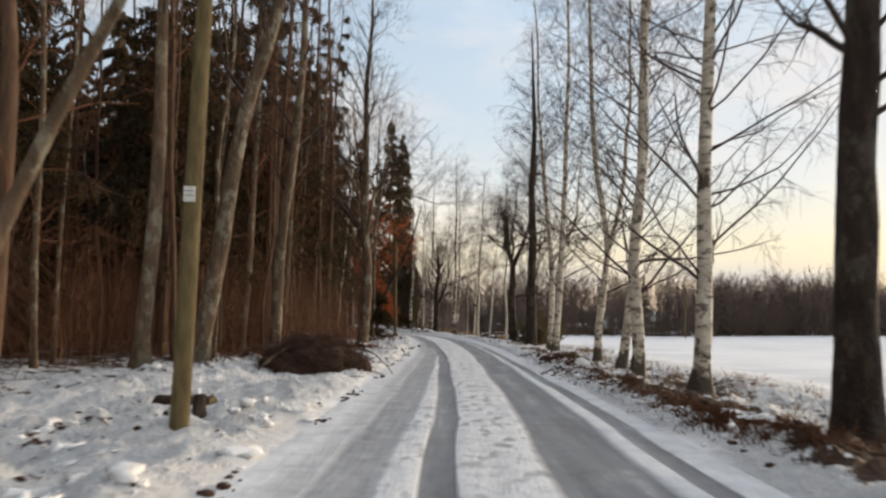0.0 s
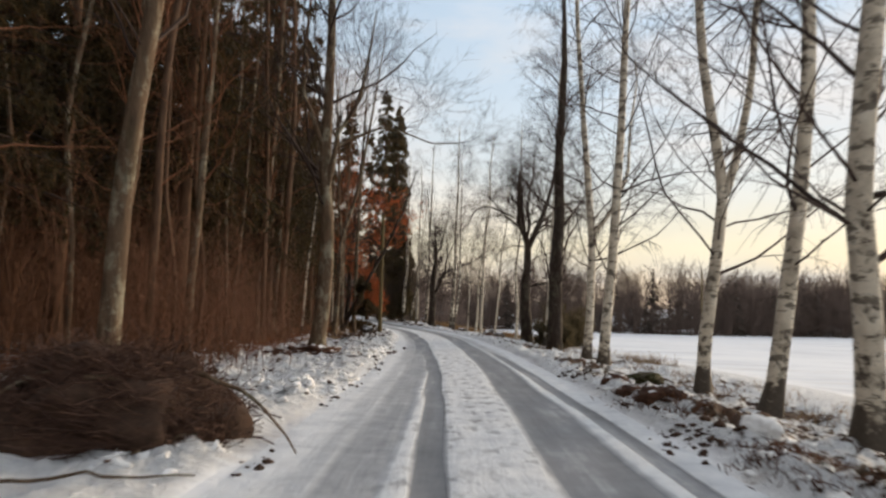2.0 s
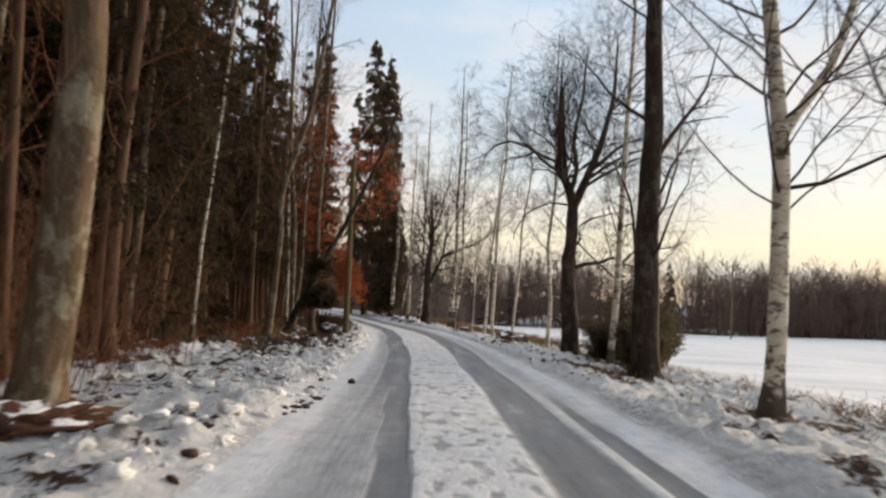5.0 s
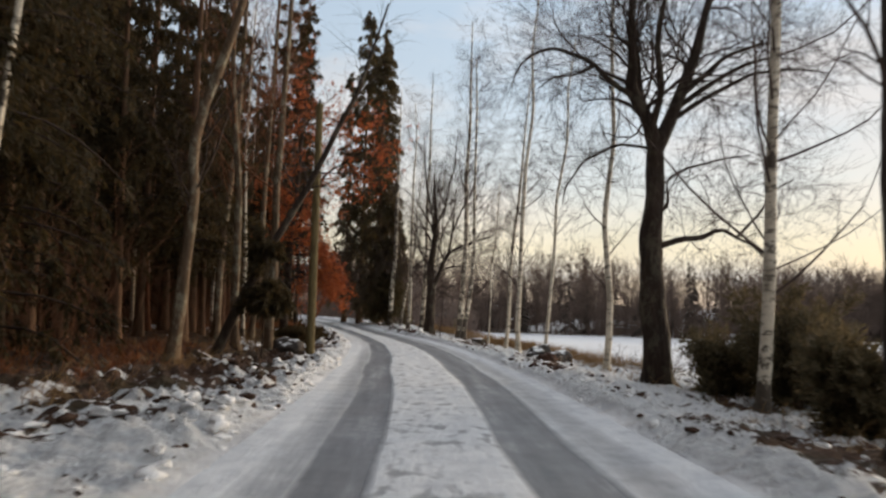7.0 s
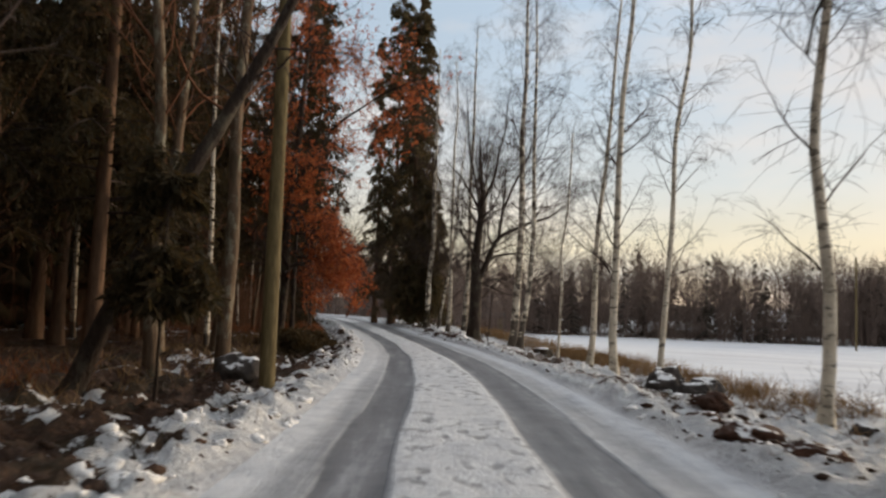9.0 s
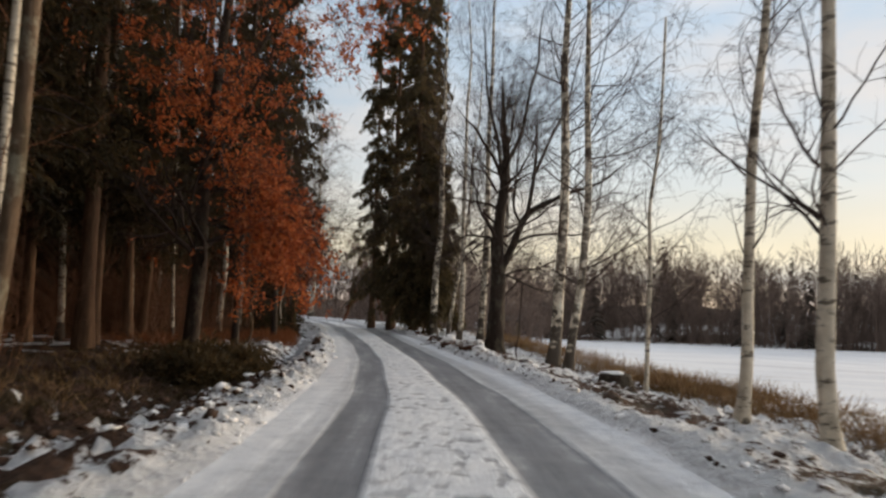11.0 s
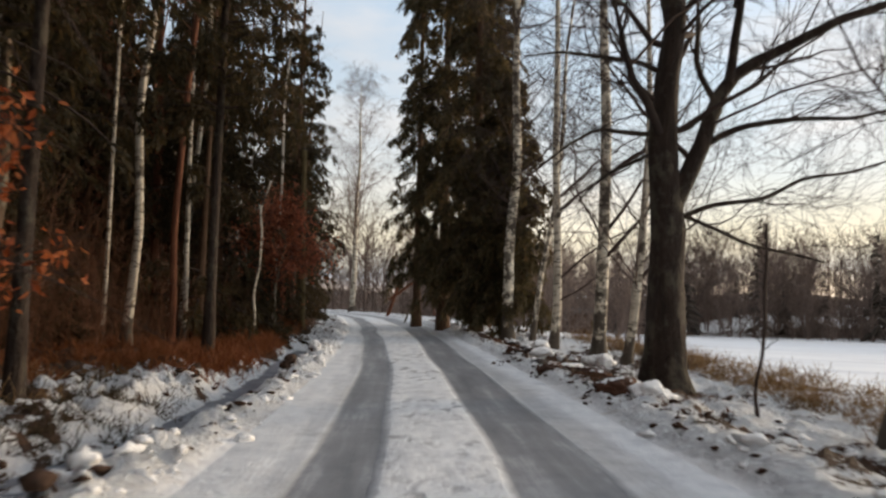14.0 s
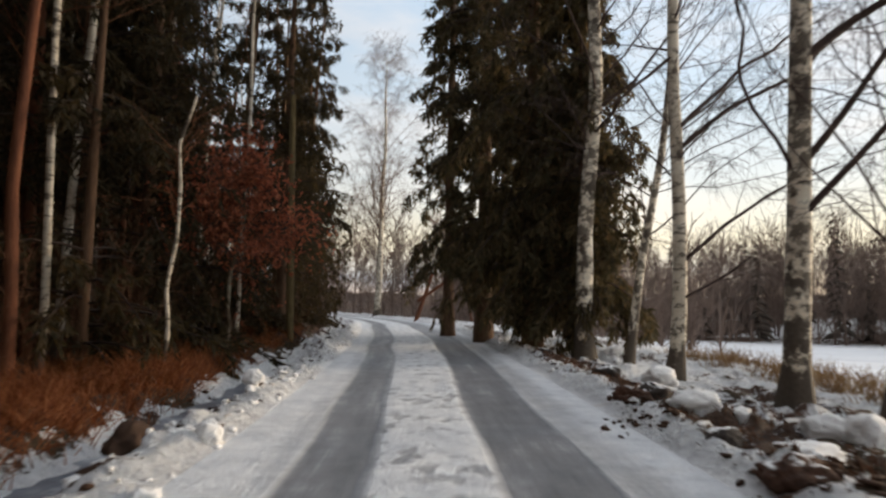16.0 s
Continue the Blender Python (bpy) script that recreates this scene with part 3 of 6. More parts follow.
def spruce(name, at, height, radius, label, seed=0, boughs=80, shoots=16, base=0.6, lean=(0.0, 0.0), droop=-0.9, thick=0.035, group="", slim=1.0, fans=3, hang=-1.3, needles=None, spread=0.5, stem=1.0):
    """A spruce: a straight trunk with whorls of drooping boughs hung with needled shoots."""
    rng = np.random.default_rng(seed)
    root = thing(name, label, "tree", group, at)
    t = np.linspace(0, 1, 16)
    P = np.stack([lean[0] * t, lean[1] * t, height * t], 1)
    R = 0.008 * height * (1 - t) + 0.015 + 0.004 * height * np.exp(-t * height / 0.25)
    V, q = tubes(P[None], R[None] * stem, 9)
    part("trunk", mesh_of("trunk", V, q), M_OAK if stem < 1 else M_FOREST, root)
    z = base + (height - base) * (1 - rng.uniform(0, 1, boughs) ** spread)
    az = rng.uniform(0, 2 * np.pi, boughs)
    rel = z / height
    L = radius * (1 - rel) ** slim * rng.uniform(0.6, 1.15, boughs) + 0.18
    p = np.stack([lean[0] * rel, lean[1] * rel, z], 1)
    d = np.stack([np.cos(az), np.sin(az), 0.25 + 0.5 * rel], 1)
    B = grow(p, d, L, 6, droop, 0.06, rng)
    RB = np.clip(0.012 * L, 0.006, 0.04)[:, None] * np.linspace(1, 0.3, 6)
    chunk = [tubes(B, RB, 4)]
    tagged(part("branchwork", mesh_of("branchwork", *joined(chunk)), M_TWIG, root), kind="stuff")
    p, d, r, tt = sprouts(B, RB, shoots, 0.10, 1.0, 35, 80, rng)
    Ls = np.repeat(L, shoots) * rng.uniform(0.10, 0.26, len(p)) * (1.25 - 0.6 * tt) + 0.14
    S = grow(p, d, Ls, 3, hang, 0.14, rng)
    RS = np.full((len(p), 3), 0.004)
    p, d, r, tt = sprouts(S, RS, fans * 4, 0.0, 1.0, 18, 65, rng)
    d[:, 2] -= 0.35
    V, q = sprays(p, d, thick * 7 * rng.uniform(0.5, 1.35, len(p)), thick * 1.7 * rng.uniform(0.6, 1.3, len(p)), rng)
    tagged(part("foliage", mesh_of("foliage", V, q, None, False), needles or M_NEEDLE, root), kind="stuff")
    return root


def thicket(name, at, height, width, stems, label, seed=0, mat=None, group="", category="shrub"):
    """A leafless shrub: many thin upright rods with side twigs."""
    rng = np.random.default_rng(seed)
    root = thing(name, label, category, group, at)
    p = np.concatenate([rng.normal(0, width * 0.28, (stems, 2)), np.full((stems, 1), -0.05)], 1)
    d = np.concatenate([p[:, :2] * 0.35 / max(width, 0.1) + rng.normal(0, 0.12, (stems, 2)), np.ones((stems, 1))], 1)
    P = grow(p, d, height * rng.uniform(0.45, 1.1, stems), 6, 0.1, 0.15, rng)
    R = (0.0025 + 0.0014 * height * rng.uniform(0.5, 1.2, stems))[:, None] * np.linspace(1, 0.3, 6)
    q, d, r, t = sprouts(P, R, 12, 0.15, 1.0, 25, 80, rng)
    P2 = grow(q, d, height * rng.uniform(0.10, 0.28, len(q)), 3, 0.2, 0.16, rng)
    R2 = np.clip(r * 0.75, 0.003, 0.006)[:, None] * np.linspace(1, 0.5, 3)
    tagged(part("branchwork", mesh_of("branchwork", *tubes(P, R, 3)), mat or M_THICK, root), kind="stuff")
    tagged(part("brushwood", mesh_of("brushwood", *tubes(P2, R2, 3)), mat or M_THICK, root), kind="stuff")
    return root


# ---- the lie of the land ----
def hashed(ix, iy, seed):
    k = (ix.astype(np.int64) * 374761393 + iy.astype(np.int64) * 668265263 + seed * 1442695041) & 0xFFFFFFFF
    k = ((k ^ (k >> 13)) * 1274126177) & 0xFFFFFFFF
    return ((k ^ (k >> 16)) & 0xFFFFFF) / float(0xFFFFFF)


def vnoise(x, y, seed=0):
    ix, iy = np.floor(x), np.floor(y)
    fx, fy = x - ix, y - iy
    fx, fy = fx * fx * (3 - 2 * fx), fy * fy * (3 - 2 * fy)
    a, b = hashed(ix, iy, seed), hashed(ix + 1, iy, seed)
    c, d = hashed(ix, iy + 1, seed), hashed(ix + 1, iy + 1, seed)
    return (a * (1 - fx) + b * fx) * (1 - fy) + (c * (1 - fx) + d * fx) * fy


def smooth(v, lo, hi):
    k = np.clip((v - lo) / (hi - lo), 0, 1)
    return k * k * (3 - 2 * k)


def table(pairs, width):
    s = np.arange(-200.0, 400.0, 0.5)
    v = np.interp(s, [p[0] for p in pairs], [p[1] for p in pairs])
    n = int(width / 0.5)
    k = np.hanning(2 * n + 1)
    return s, np.convolve(np.pad(v, n, mode="edge"), k / k.sum(), "valid")


ROAD_X = table([(-60, 0.1), (-20, 0.25), (0, 0.38), (6, 0.41), (14.6, 0.45), (22, 0.52), (32, 0.31), (40.5, -0.15), (46, -0.65), (52.5, -1.42), (56.3, -2.1),
                (60, -2.8), (63.7, -3.7), (69, -5.0), (76.5, -7.1), (85, -9.7), (97, -14.0), (105, -18.0), (112, -22.5), (125, -31.5), (150, -50), (200, -88)], 4)
ROAD_Z = table([(-60, 0), (66, 0), (76, 0.16), (85, 0.36), (97, 0.5), (112, 0.65), (130, 0.8), (200, 1.0)], 8)
EDGE_L, EDGE_R = -1.75, 1.95


def road_x(y):
    return np.interp(y, *ROAD_X)


def DITCH(y):
    """How far the ditch runs from the road's edge."""
    return np.interp(y, [52, 60, 66, 75], [2.1, 1.3, 1.1, 1.1])


def height(x, y):
    """The ground's height, with the snow's lumps."""
    x, y = np.asarray(x, float), np.asarray(y, float)
    u = x - road_x(y)
    v, w = EDGE_L - u, u - EDGE_R
    z = np.interp(y, *ROAD_Z) * (1 - smooth(w, 6, 16))
    left, right = v > 0, w > 0
    ditch = np.interp(y, [30, 40, 50, 60, 64, 75, 95], [0, 0.10, 0.16, 0.22, 0.30, 0.26, 0.1])
    zl = np.interp(y, [28, 36, 60, 66], [0.06, 0.03, 0.03, 0.08]) * np.exp(-((v - 0.55) / 0.5) ** 2) - ditch * np.exp(-((v - DITCH(y)) / np.interp(y, [52, 62], [0.85, 0.55])) ** 2) + 0.10 * smooth(v, 2.5, 6) + 4.5 * smooth(v, 20, 75)
    low = np.interp(y, [60, 72, 90], [1, 0.15, 0.3])
    zr = 0.10 * np.exp(-((w - 0.45) / 0.42) ** 2) - low * 0.22 * smooth(w, 0.9, 3.0) - 0.8 * smooth(w, 4.2, 12) - 0.6 * smooth(w, 12, 45)
    lump = (vnoise(x * 1.3, y * 1.3, 1) - 0.5) * 0.12 + np.abs(vnoise(x * 2.4, y * 2.4, 2) - 0.5) * 0.20 + np.abs(vnoise(x * 5.3, y * 5.3, 3) - 0.5) * 0.46 * (0.25 + vnoise(x * 0.9, y * 0.9, 6)) + np.abs(vnoise(x * 4.4 + y * 3.1, y * 4.4 - x * 3.1, 8) - 0.5) * 0.20
    zl = zl + 0.26 * np.exp(-(((x + 4.8) / 1.5) ** 2 + ((y - 12.9) / 2.4) ** 2))
    lump = lump * (1 - 0.75 * smooth(y, 60, 63) * (1 - smooth(y, 76, 79)) * left * np.exp(-((v - DITCH(y)) / 0.5) ** 2))
    near = np.where(left, np.interp(y, [0, 28, 38], [0.72, 0.72, 1.0]) * smooth(v, 0.0, 0.5) * (1 - 0.5 * smooth(v, 3, 8)), 0.72 * smooth(w, 0.0, 0.5) * (1 - 0.88 * smooth(w, 2.6, 6.0)))
    z = z + np.where(left, zl * smooth(v, 0, 0.25), np.where(right, zr * smooth(w, 0, 0.25), 0.0)) + near * (lump - 0.08)
    return z + (2.6 + 3.0 * vnoise(x * 0.045, y * 0.045, 12) + 1.8 * vnoise(x * 0.16, y * 0.16, 13)) * smooth(beyond(x, y), 1, 30)


LINE = [(-24, 152), (-6, 142), (22, 135), (45, 131), (75, 145), (110, 150), (140, 140), (165, 110), (175, 60), (175, -20)]


def beyond(x, y):
    """How far a place lies beyond the field's far edge."""
    a = np.array([math.atan2(q - 30, p) for p, q in LINE])
    d = np.array([math.hypot(q - 30, p) for p, q in LINE])
    o = np.argsort(a)
    ang = np.arctan2(y - 30, x)
    return np.where((ang > a.min() - 0.6) & (ang < a.max() + 0.25), np.hypot(x, y - 30) - np.interp(ang, a[o], d[o]), -99.0)


def track(u, y):
    """How bare the road lies: the wheel tracks of several cars."""
    j = (vnoise(y * 0.35, y * 0 + 3.3, 5) - 0.5) * 0.12

    def lane(c, half):
        return 1 - smooth(np.abs(u - c - j), half * 0.60, half * 1.22)

    half = np.interp(y, [0, 25, 35, 42, 50, 57, 70, 80], [0.94, 0.88, 0.80, 0.90, 0.88, 0.80, 0.80, 0.95])
    a = lane(-half, np.interp(y, [0, 20, 34, 60, 90], [0.29, 0.29, 0.29, 0.33, 0.40])) * np.interp(y, [0, 28, 36, 50, 57], [0.62, 0.58, 0.95, 0.95, 0.80])
    blur = np.interp(y, [0, 24, 30, 46, 54], [0.46, 0.46, 0.58, 0.58, 0.42]) * np.exp(-((u + half + 0.34) / 0.40) ** 2)
    r = lane(half, np.interp(y, [0, 20, 34, 60, 90], [0.45, 0.39, 0.36, 0.44, 0.48])) * 0.92
    r = np.maximum(r, 0.54 * np.exp(-((u - half - 0.55) / 0.42) ** 2) * smooth(y, 18, 30))
    drift = np.interp(y, [0, 22, 36], [-0.21, -0.46, -0.80])
    second = lane(drift, 0.15) * (1 - smooth(y, 30, 38))
    third = lane(np.interp(y, [0, 36], [1.66, 1.35]), 0.11) * (1 - smooth(y, 26, 36))
    a = np.maximum(a, blur)
    return np.maximum(np.maximum(a, r), np.maximum(second, third))


def steps_out(start, first, ratio, end):
    out, s, v = [], first, start
    while v < end:
        v += s
        s *= ratio
        out.append(v)
    return out


def land():
    ul = [-v for v in steps_out(1.75, 0.08, 1.0, 6.0)]
    ul += [-v for v in steps_out(-ul[-1], 0.14, 1.12, 2500)]
    ur = steps_out(1.95, 0.08, 1.0, 6.0)
    ur += steps_out(ur[-1], 0.14, 1.12, 2500)
    mid = list(np.linspace(EDGE_L, EDGE_R, 57))
    ys = list(np.arange(-3, 84, 0.11)) + steps_out(84, 0.14, 1.05, 2500)
    ys = [-v for v in steps_out(3, 0.3, 1.2, 1500)][::-1] + ys
    ys = np.array(ys)

    def sheet(us, name, mat):
        us = np.array(us)
        U, Y = np.meshgrid(us, ys)
        X = road_x(Y) + U
        Z = height(X, Y)
        V = np.stack([X, Y, Z], -1).reshape(-1, 3)
        i = np.arange(len(V)).reshape(U.shape)
        q = np.stack([i[:-1, :-1], i[:-1, 1:], i[1:, 1:], i[1:, :-1]], -1).reshape(-1, 4)
        return V, q, U.ravel(), Y.ravel()

    VL, qL, uL, yL = sheet(sorted(ul) + [EDGE_L], "ground", M_GROUND)
    VR, qR, uR, yR = sheet([EDGE_R] + ur, "ground", M_GROUND)
    V, q = joined([(VL, qL), (VR, qR)])
    u, y = np.r_[uL, uR], np.r_[yL, yR]
    me = mesh_of("ground", V, q)
    v, w = EDGE_L - u, u - EDGE_R
    n = vnoise(V[:, 0] * 0.6, V[:, 1] * 0.6, 9) - 0.5
    bl = 0.30 + 0.10 * np.exp(-((v - 0.35) / 0.3) ** 2) + 0.08 * smooth(v, 1.2, 2.2) + 0.30 * smooth(v, 2.9, 5.0) * np.interp(y, [12, 24, 50, 54, 62, 66], [0.3, 1, 1, 0.35, 0.35, 1]) + 0.50 * smooth(y, 65.5, 68.5) * smooth(v, 1.3, 1.9) + np.interp(y, [35, 38.5, 47, 53, 57, 60, 66], [0, 0.34, 0.38, 0.30, 0.22, 0.06, 0.0]) * smooth(v, 0.6, 1.2) + 0.16 * smooth(y, 50, 53) * (1 - smooth(y, 59, 62)) * smooth(v, 2.0, 2.8) * (1 - smooth(v, 8, 12))
    br = 0.30 + np.interp(y, [0, 10, 16, 26, 60, 66, 80], [0.42, 0.42, 0.32, 0.17, 0.22, 0.25, 0.20]) * np.exp(-((w - 0.95) / 0.5) ** 2) + np.interp(y, [58, 64, 74], [0.14, 0.12, 0.02]) * np.exp(-((w - 2.2) / 1.2) ** 2) + 0.05 * smooth(w, 2, 4) - 0.3 * smooth(w, 4.6, 7.0)
    br = br + np.interp(y, [0, 12, 22, 60, 66, 80], [0.0, 0.04, -0.05, -0.06, 0.0, 0.02]) * smooth(w, 0.3, 0.8) * (1 - smooth(w, 3, 5))
    bare = np.where(u < 0, bl - 0.05 * (1 - smooth(y, 20, 30)), br) + n * np.where(u < 0, 0.26, 0.34)
    bare = bare + np.where(u < 0, ((vnoise(V[:, 0] * 2.7, V[:, 1] * 2.7, 31) - 0.5) * 0.42 + (vnoise(V[:, 0] * 6.1, V[:, 1] * 6.1, 32) - 0.5) * 0.55 - 0.03 * (1 - smooth(y, 50, 56))) * smooth(v, 0.3, 0.7) * smooth(y, 26, 36), 0.0)
    bare = bare - 0.42 * (1 - smooth(np.maximum(v, w), 0.0, 0.55))
    for fx, fy, k in ((-3.25, 26.5, 0.5), (-4.68, 13.4, 0.4), (-5.26, 42.0, 0.4), (4.33, 26.4, 0.3), (4.65, 30.0, 0.35), (4.45, 35.0, 0.5), (4.3, 42.2, 0.5), (4.45, 11.9, 0.35), (3.95, 6.7, 0.5), (0.73, 63.4, 0.3), (0.91, 61.0, 0.4), (-0.68, 66.8, 0.5)):
        bare = bare + 0.5 * np.exp(-((V[:, 0] - fx) ** 2 + (V[:, 1] - fy) ** 2) / k ** 2)
    bare = np.where((u > 0) & (w > 7.5), -0.2, bare)
    edge = beyond(V[:, 0], V[:, 1])
    bare = np.where((edge > -5) & (edge <= 0.5), 0.12 + 0.3 * smooth(edge, -5, 0), bare)
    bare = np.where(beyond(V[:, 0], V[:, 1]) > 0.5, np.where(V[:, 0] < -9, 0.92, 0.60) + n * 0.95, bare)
    at = me.attributes.new("bare", "FLOAT", "POINT")
    at.data.foreach_set("value", np.clip(bare, -0.4, 1).astype(np.float32))
    tagged(part("ground", me, M_GROUND, None, "lumpy snow with brown leaf litter showing through"), category="ground", kind="structure")

    V, q, u, y = sheet(mid, "road", M_ROAD)
    t = track(u, y)
    V[:, 2] += (-0.018 * t + 0.012 * (vnoise(V[:, 0] * 5, V[:, 1] * 5, 4) - 0.5) * (1 - t)) * smooth(np.minimum(u - EDGE_L, EDGE_R - u), 0.0, 0.3)
    me = mesh_of("road", V, q)
    at = me.attributes.new("ice", "FLOAT", "POINT")
    at.data.foreach_set("value", t.astype(np.float32))
    at = me.attributes.new("lane", "FLOAT_VECTOR", "POINT")
    at.data.foreach_set("vector", np.stack([u, y, u * 0], 1).astype(np.float32).ravel())
    tagged(part("road", me, M_ROAD, None, "narrow country road under packed snow with icy wheel tracks"), category="road", kind="structure")


land()


def foot(x, y, sink=0.06):
    return (x, y, float(height(x, y)) - sink)


# ---- the birches and oaks along the field ----
def roadside(name, x, y, r, tops, habit, mat, twig, label, seed, top=15.0, first=2.0, group="trees along the road", extra=(), **kw):
    """tops: places (x, y, z) that the trunk passes; extra: side stems likewise, with their thickness."""
    f = foot(x, y)
    pts = [(0, 0, -0.1)] + [(a - x, b - y, c - f[2]) for a, b, c in tops]
    d = np.array(pts[-1]) - np.array(pts[-2])
    if pts[-1][2] < top:
        d = d / d[2]
        k = top - pts[-1][2]
        pts.append(tuple(np.array(pts[-1]) + d * k * np.array([0.6, 0.6, 1])))
    stems = [(pts, r, 0.02)]
    for line, r0 in extra:
        stems.append(([(a - x, b - y, c - f[2]) for a, b, c in line], r0, 0.012))
    return tree(name, f, stems, habit, mat, twig, label, "tree", group, seed, first, **kw)


BIRCH = "silver birch with black-marked white bark and bare twigs, in snow"
roadside("linden_tree", 3.95, 6.7, 0.20, [(4.03, 6.7, 2.6), (4.17, 6.7, 4.3)], "alder", M_OAK, M_TWIG, "thick dark rough-barked bare tree on the snowy verge", 11, 15, 2.6, flare=0.55, knob=0.05)
roadside("birch_tree", 4.45, 11.9, 0.145, [(4.60, 11.9, 3.4), (4.87, 11.9, 6.9)], "birch", M_BIRCH, M_TWIGB, "old birch with a black flared foot and pale trunk", 12, 16, 1.9, flare=0.75)
roadside("birch_tree", 4.45, 15.7, 0.145, [(4.70, 15.7, 4.7), (4.86, 15.7, 8.8)], "birch", M_BIRCH, M_TWIGB, BIRCH, 13, 17, 2.0)
roadside("birch_tree", 4.75, 18.4, 0.13, [(5.32, 18.4, 2.6), (5.68, 18.4, 6.8)], "birch", M_BIRCH, M_TWIGB, "leaning silver birch with bare twigs, in snow", 14, 16, 2.0)
roadside("birch_tree", 4.6, 20.4, 0.115, [(5.05, 20.4, 3.4), (4.70, 20.4, 5.8), (4.62, 20.4, 8.0)], "birch", M_BIRCH, M_TWIGB, "birch whose trunk forks into two stems", 15, 15, 1.9,
         extra=[([(5.05, 20.4, 3.4), (5.58, 20.4, 5.4), (5.75, 20.4, 8.0), (5.9, 20.4, 13)], 0.08)])
roadside("birch_tree", 4.33, 26.4, 0.14, [(4.62, 26.4, 4.3), (4.82, 26.4, 7.9)], "birch", M_BIRCH, M_TWIGB, BIRCH, 16, 18, 2.4)
roadside("birch_tree", 4.65, 30.0, 0.135, [(4.84, 30.0, 3.6), (4.53, 30.0, 8.1)], "birch", M_BIRCH, M_TWIGB, "birch with a dark side limb above its pale foot", 17, 17, 2.4,
         extra=[([(4.84, 30.0, 3.7), (5.5, 30.1, 4.8), (6.05, 30.2, 6.0), (6.3, 30.3, 10)], 0.075)])
roadside("alder_tree", 4.53, 35.0, 0.285, [(4.62, 35.0, 5.2), (4.67, 35.0, 10.0)], "alder", M_OAK, M_TWIG, "thick dark-barked bare tree with a flared foot", 18, 17, 2.3, flare=0.6, knob=0.045)
roadside("birch_tree", 4.65, 38.5, 0.095, [(4.85, 38.5, 3.8), (5.05, 38.5, 6.9)], "birch", M_BIRCH, M_TWIGB, "slender birch with cream bark beside a dark shrub", 19, 14, 1.6)
Y = 42.2
LINDEN_UP = [([(4.26, Y, 4.5), (4.53, Y, 5.09), (4.68, Y, 5.4), (4.93, Y + 0.1, 6.02), (5.25, Y + 0.2, 6.87), (5.52, Y + 0.3, 8.14), (5.7, Y + 0.4, 10.5)], 0.155),
             ([(4.16, Y, 5.0), (4.07, Y + 0.2, 5.69), (4.0, Y + 0.4, 6.31), (3.99, Y + 0.5, 6.83), (3.95, Y + 0.6, 8.53), (4.0, Y + 0.8, 10)], 0.10),
             ([(4.2, Y, 4.9), (4.26, Y - 0.2, 5.7), (4.29, Y - 0.4, 6.32), (4.26, Y - 0.5, 6.84), (4.4, Y - 0.6, 8.11), (4.5, Y - 0.8, 9.6)], 0.085),
             ([(3.85, Y, 5.7), (3.34, Y - 0.1, 5.98), (2.99, Y - 0.2, 6.33), (2.54, Y - 0.2, 6.58), (2.24, Y - 0.3, 6.59), (1.74, Y - 0.3, 6.45), (1.44, Y - 0.4, 6.18), (1.3, Y - 0.4, 5.71)], 0.062)]
LINDEN_OUT = [([(3.0, Y - 0.2, 6.3), (2.7, Y, 6.15), (2.2, Y + 0.1, 6.1), (1.9, Y + 0.1, 5.85)], 0.03),
              ([(4.84, Y, 5.78), (5.54, Y + 0.1, 6.35), (5.89, Y + 0.2, 6.73), (6.55, Y + 0.3, 7.01), (7.3, Y + 0.3, 7.1)], 0.07),
              ([(4.7, Y, 5.46), (5.43, Y - 0.1, 5.99), (6.03, Y - 0.2, 6.31), (6.54, Y - 0.2, 6.5), (7.23, Y - 0.3, 6.45)], 0.062),
              ([(4.58, Y, 5.18), (5.43, Y - 0.2, 5.78), (6.23, Y - 0.3, 6.16), (7.03, Y - 0.3, 6.29), (7.62, Y - 0.4, 6.15)], 0.058)]
LINDEN_LOW = [([(4.2, Y, 2.56), (4.75, Y, 2.77), (5.29, Y, 2.83), (5.63, Y, 3.02), (5.96, Y, 2.79), (6.2, Y, 2.73), (6.55, Y, 2.35)], 0.072),
              ([(5.9, Y, 2.82), (6.36, Y, 3.34), (6.62, Y, 3.74), (7.06, Y, 4.05)], 0.034),
              ([(4.25, Y, 3.22), (4.54, Y, 3.43), (4.57, Y, 3.98), (5.01, Y, 4.24), (5.5, Y, 4.41), (6.19, Y, 4.53)], 0.042),
              ([(4.2, Y, 4.63), (3.54, Y, 4.7), (3.15, Y, 4.49), (2.81, Y, 4.33), (2.56, Y, 3.82), (2.37, Y, 3.42)], 0.034)]
roadside("linden_tree", 4.35, Y, 0.285, [(4.17, Y, 1.24), (4.14, Y, 2.19), (4.15, Y, 2.78), (4.25, Y, 3.77), (4.28, Y, 4.62), (4.13, Y, 5.18), (3.94, Y, 5.58), (3.78, Y, 5.89), (3.84, Y, 6.3), (3.82, Y, 6.83), (3.85, Y, 8.42)], "oak", M_OAK, M_TWIG,
         "dark old bare tree forked into several great limbs", 20, 8.3, 5.4, flare=0.6, knob=0.11, scale=dict(l1=28, len1=(0.9, 2.8)),
         extra=LINDEN_UP + LINDEN_OUT + LINDEN_LOW)
roadside("birch_tree", 4.1, 45.6, 0.085, [(4.15, 45.6, 3.6), (4.21, 45.6, 5.6)], "thin_birch", M_BIRCHTHIN, M_TWIGB, "slender young birch with cream bark, in snow", 21, 12, 1.5)
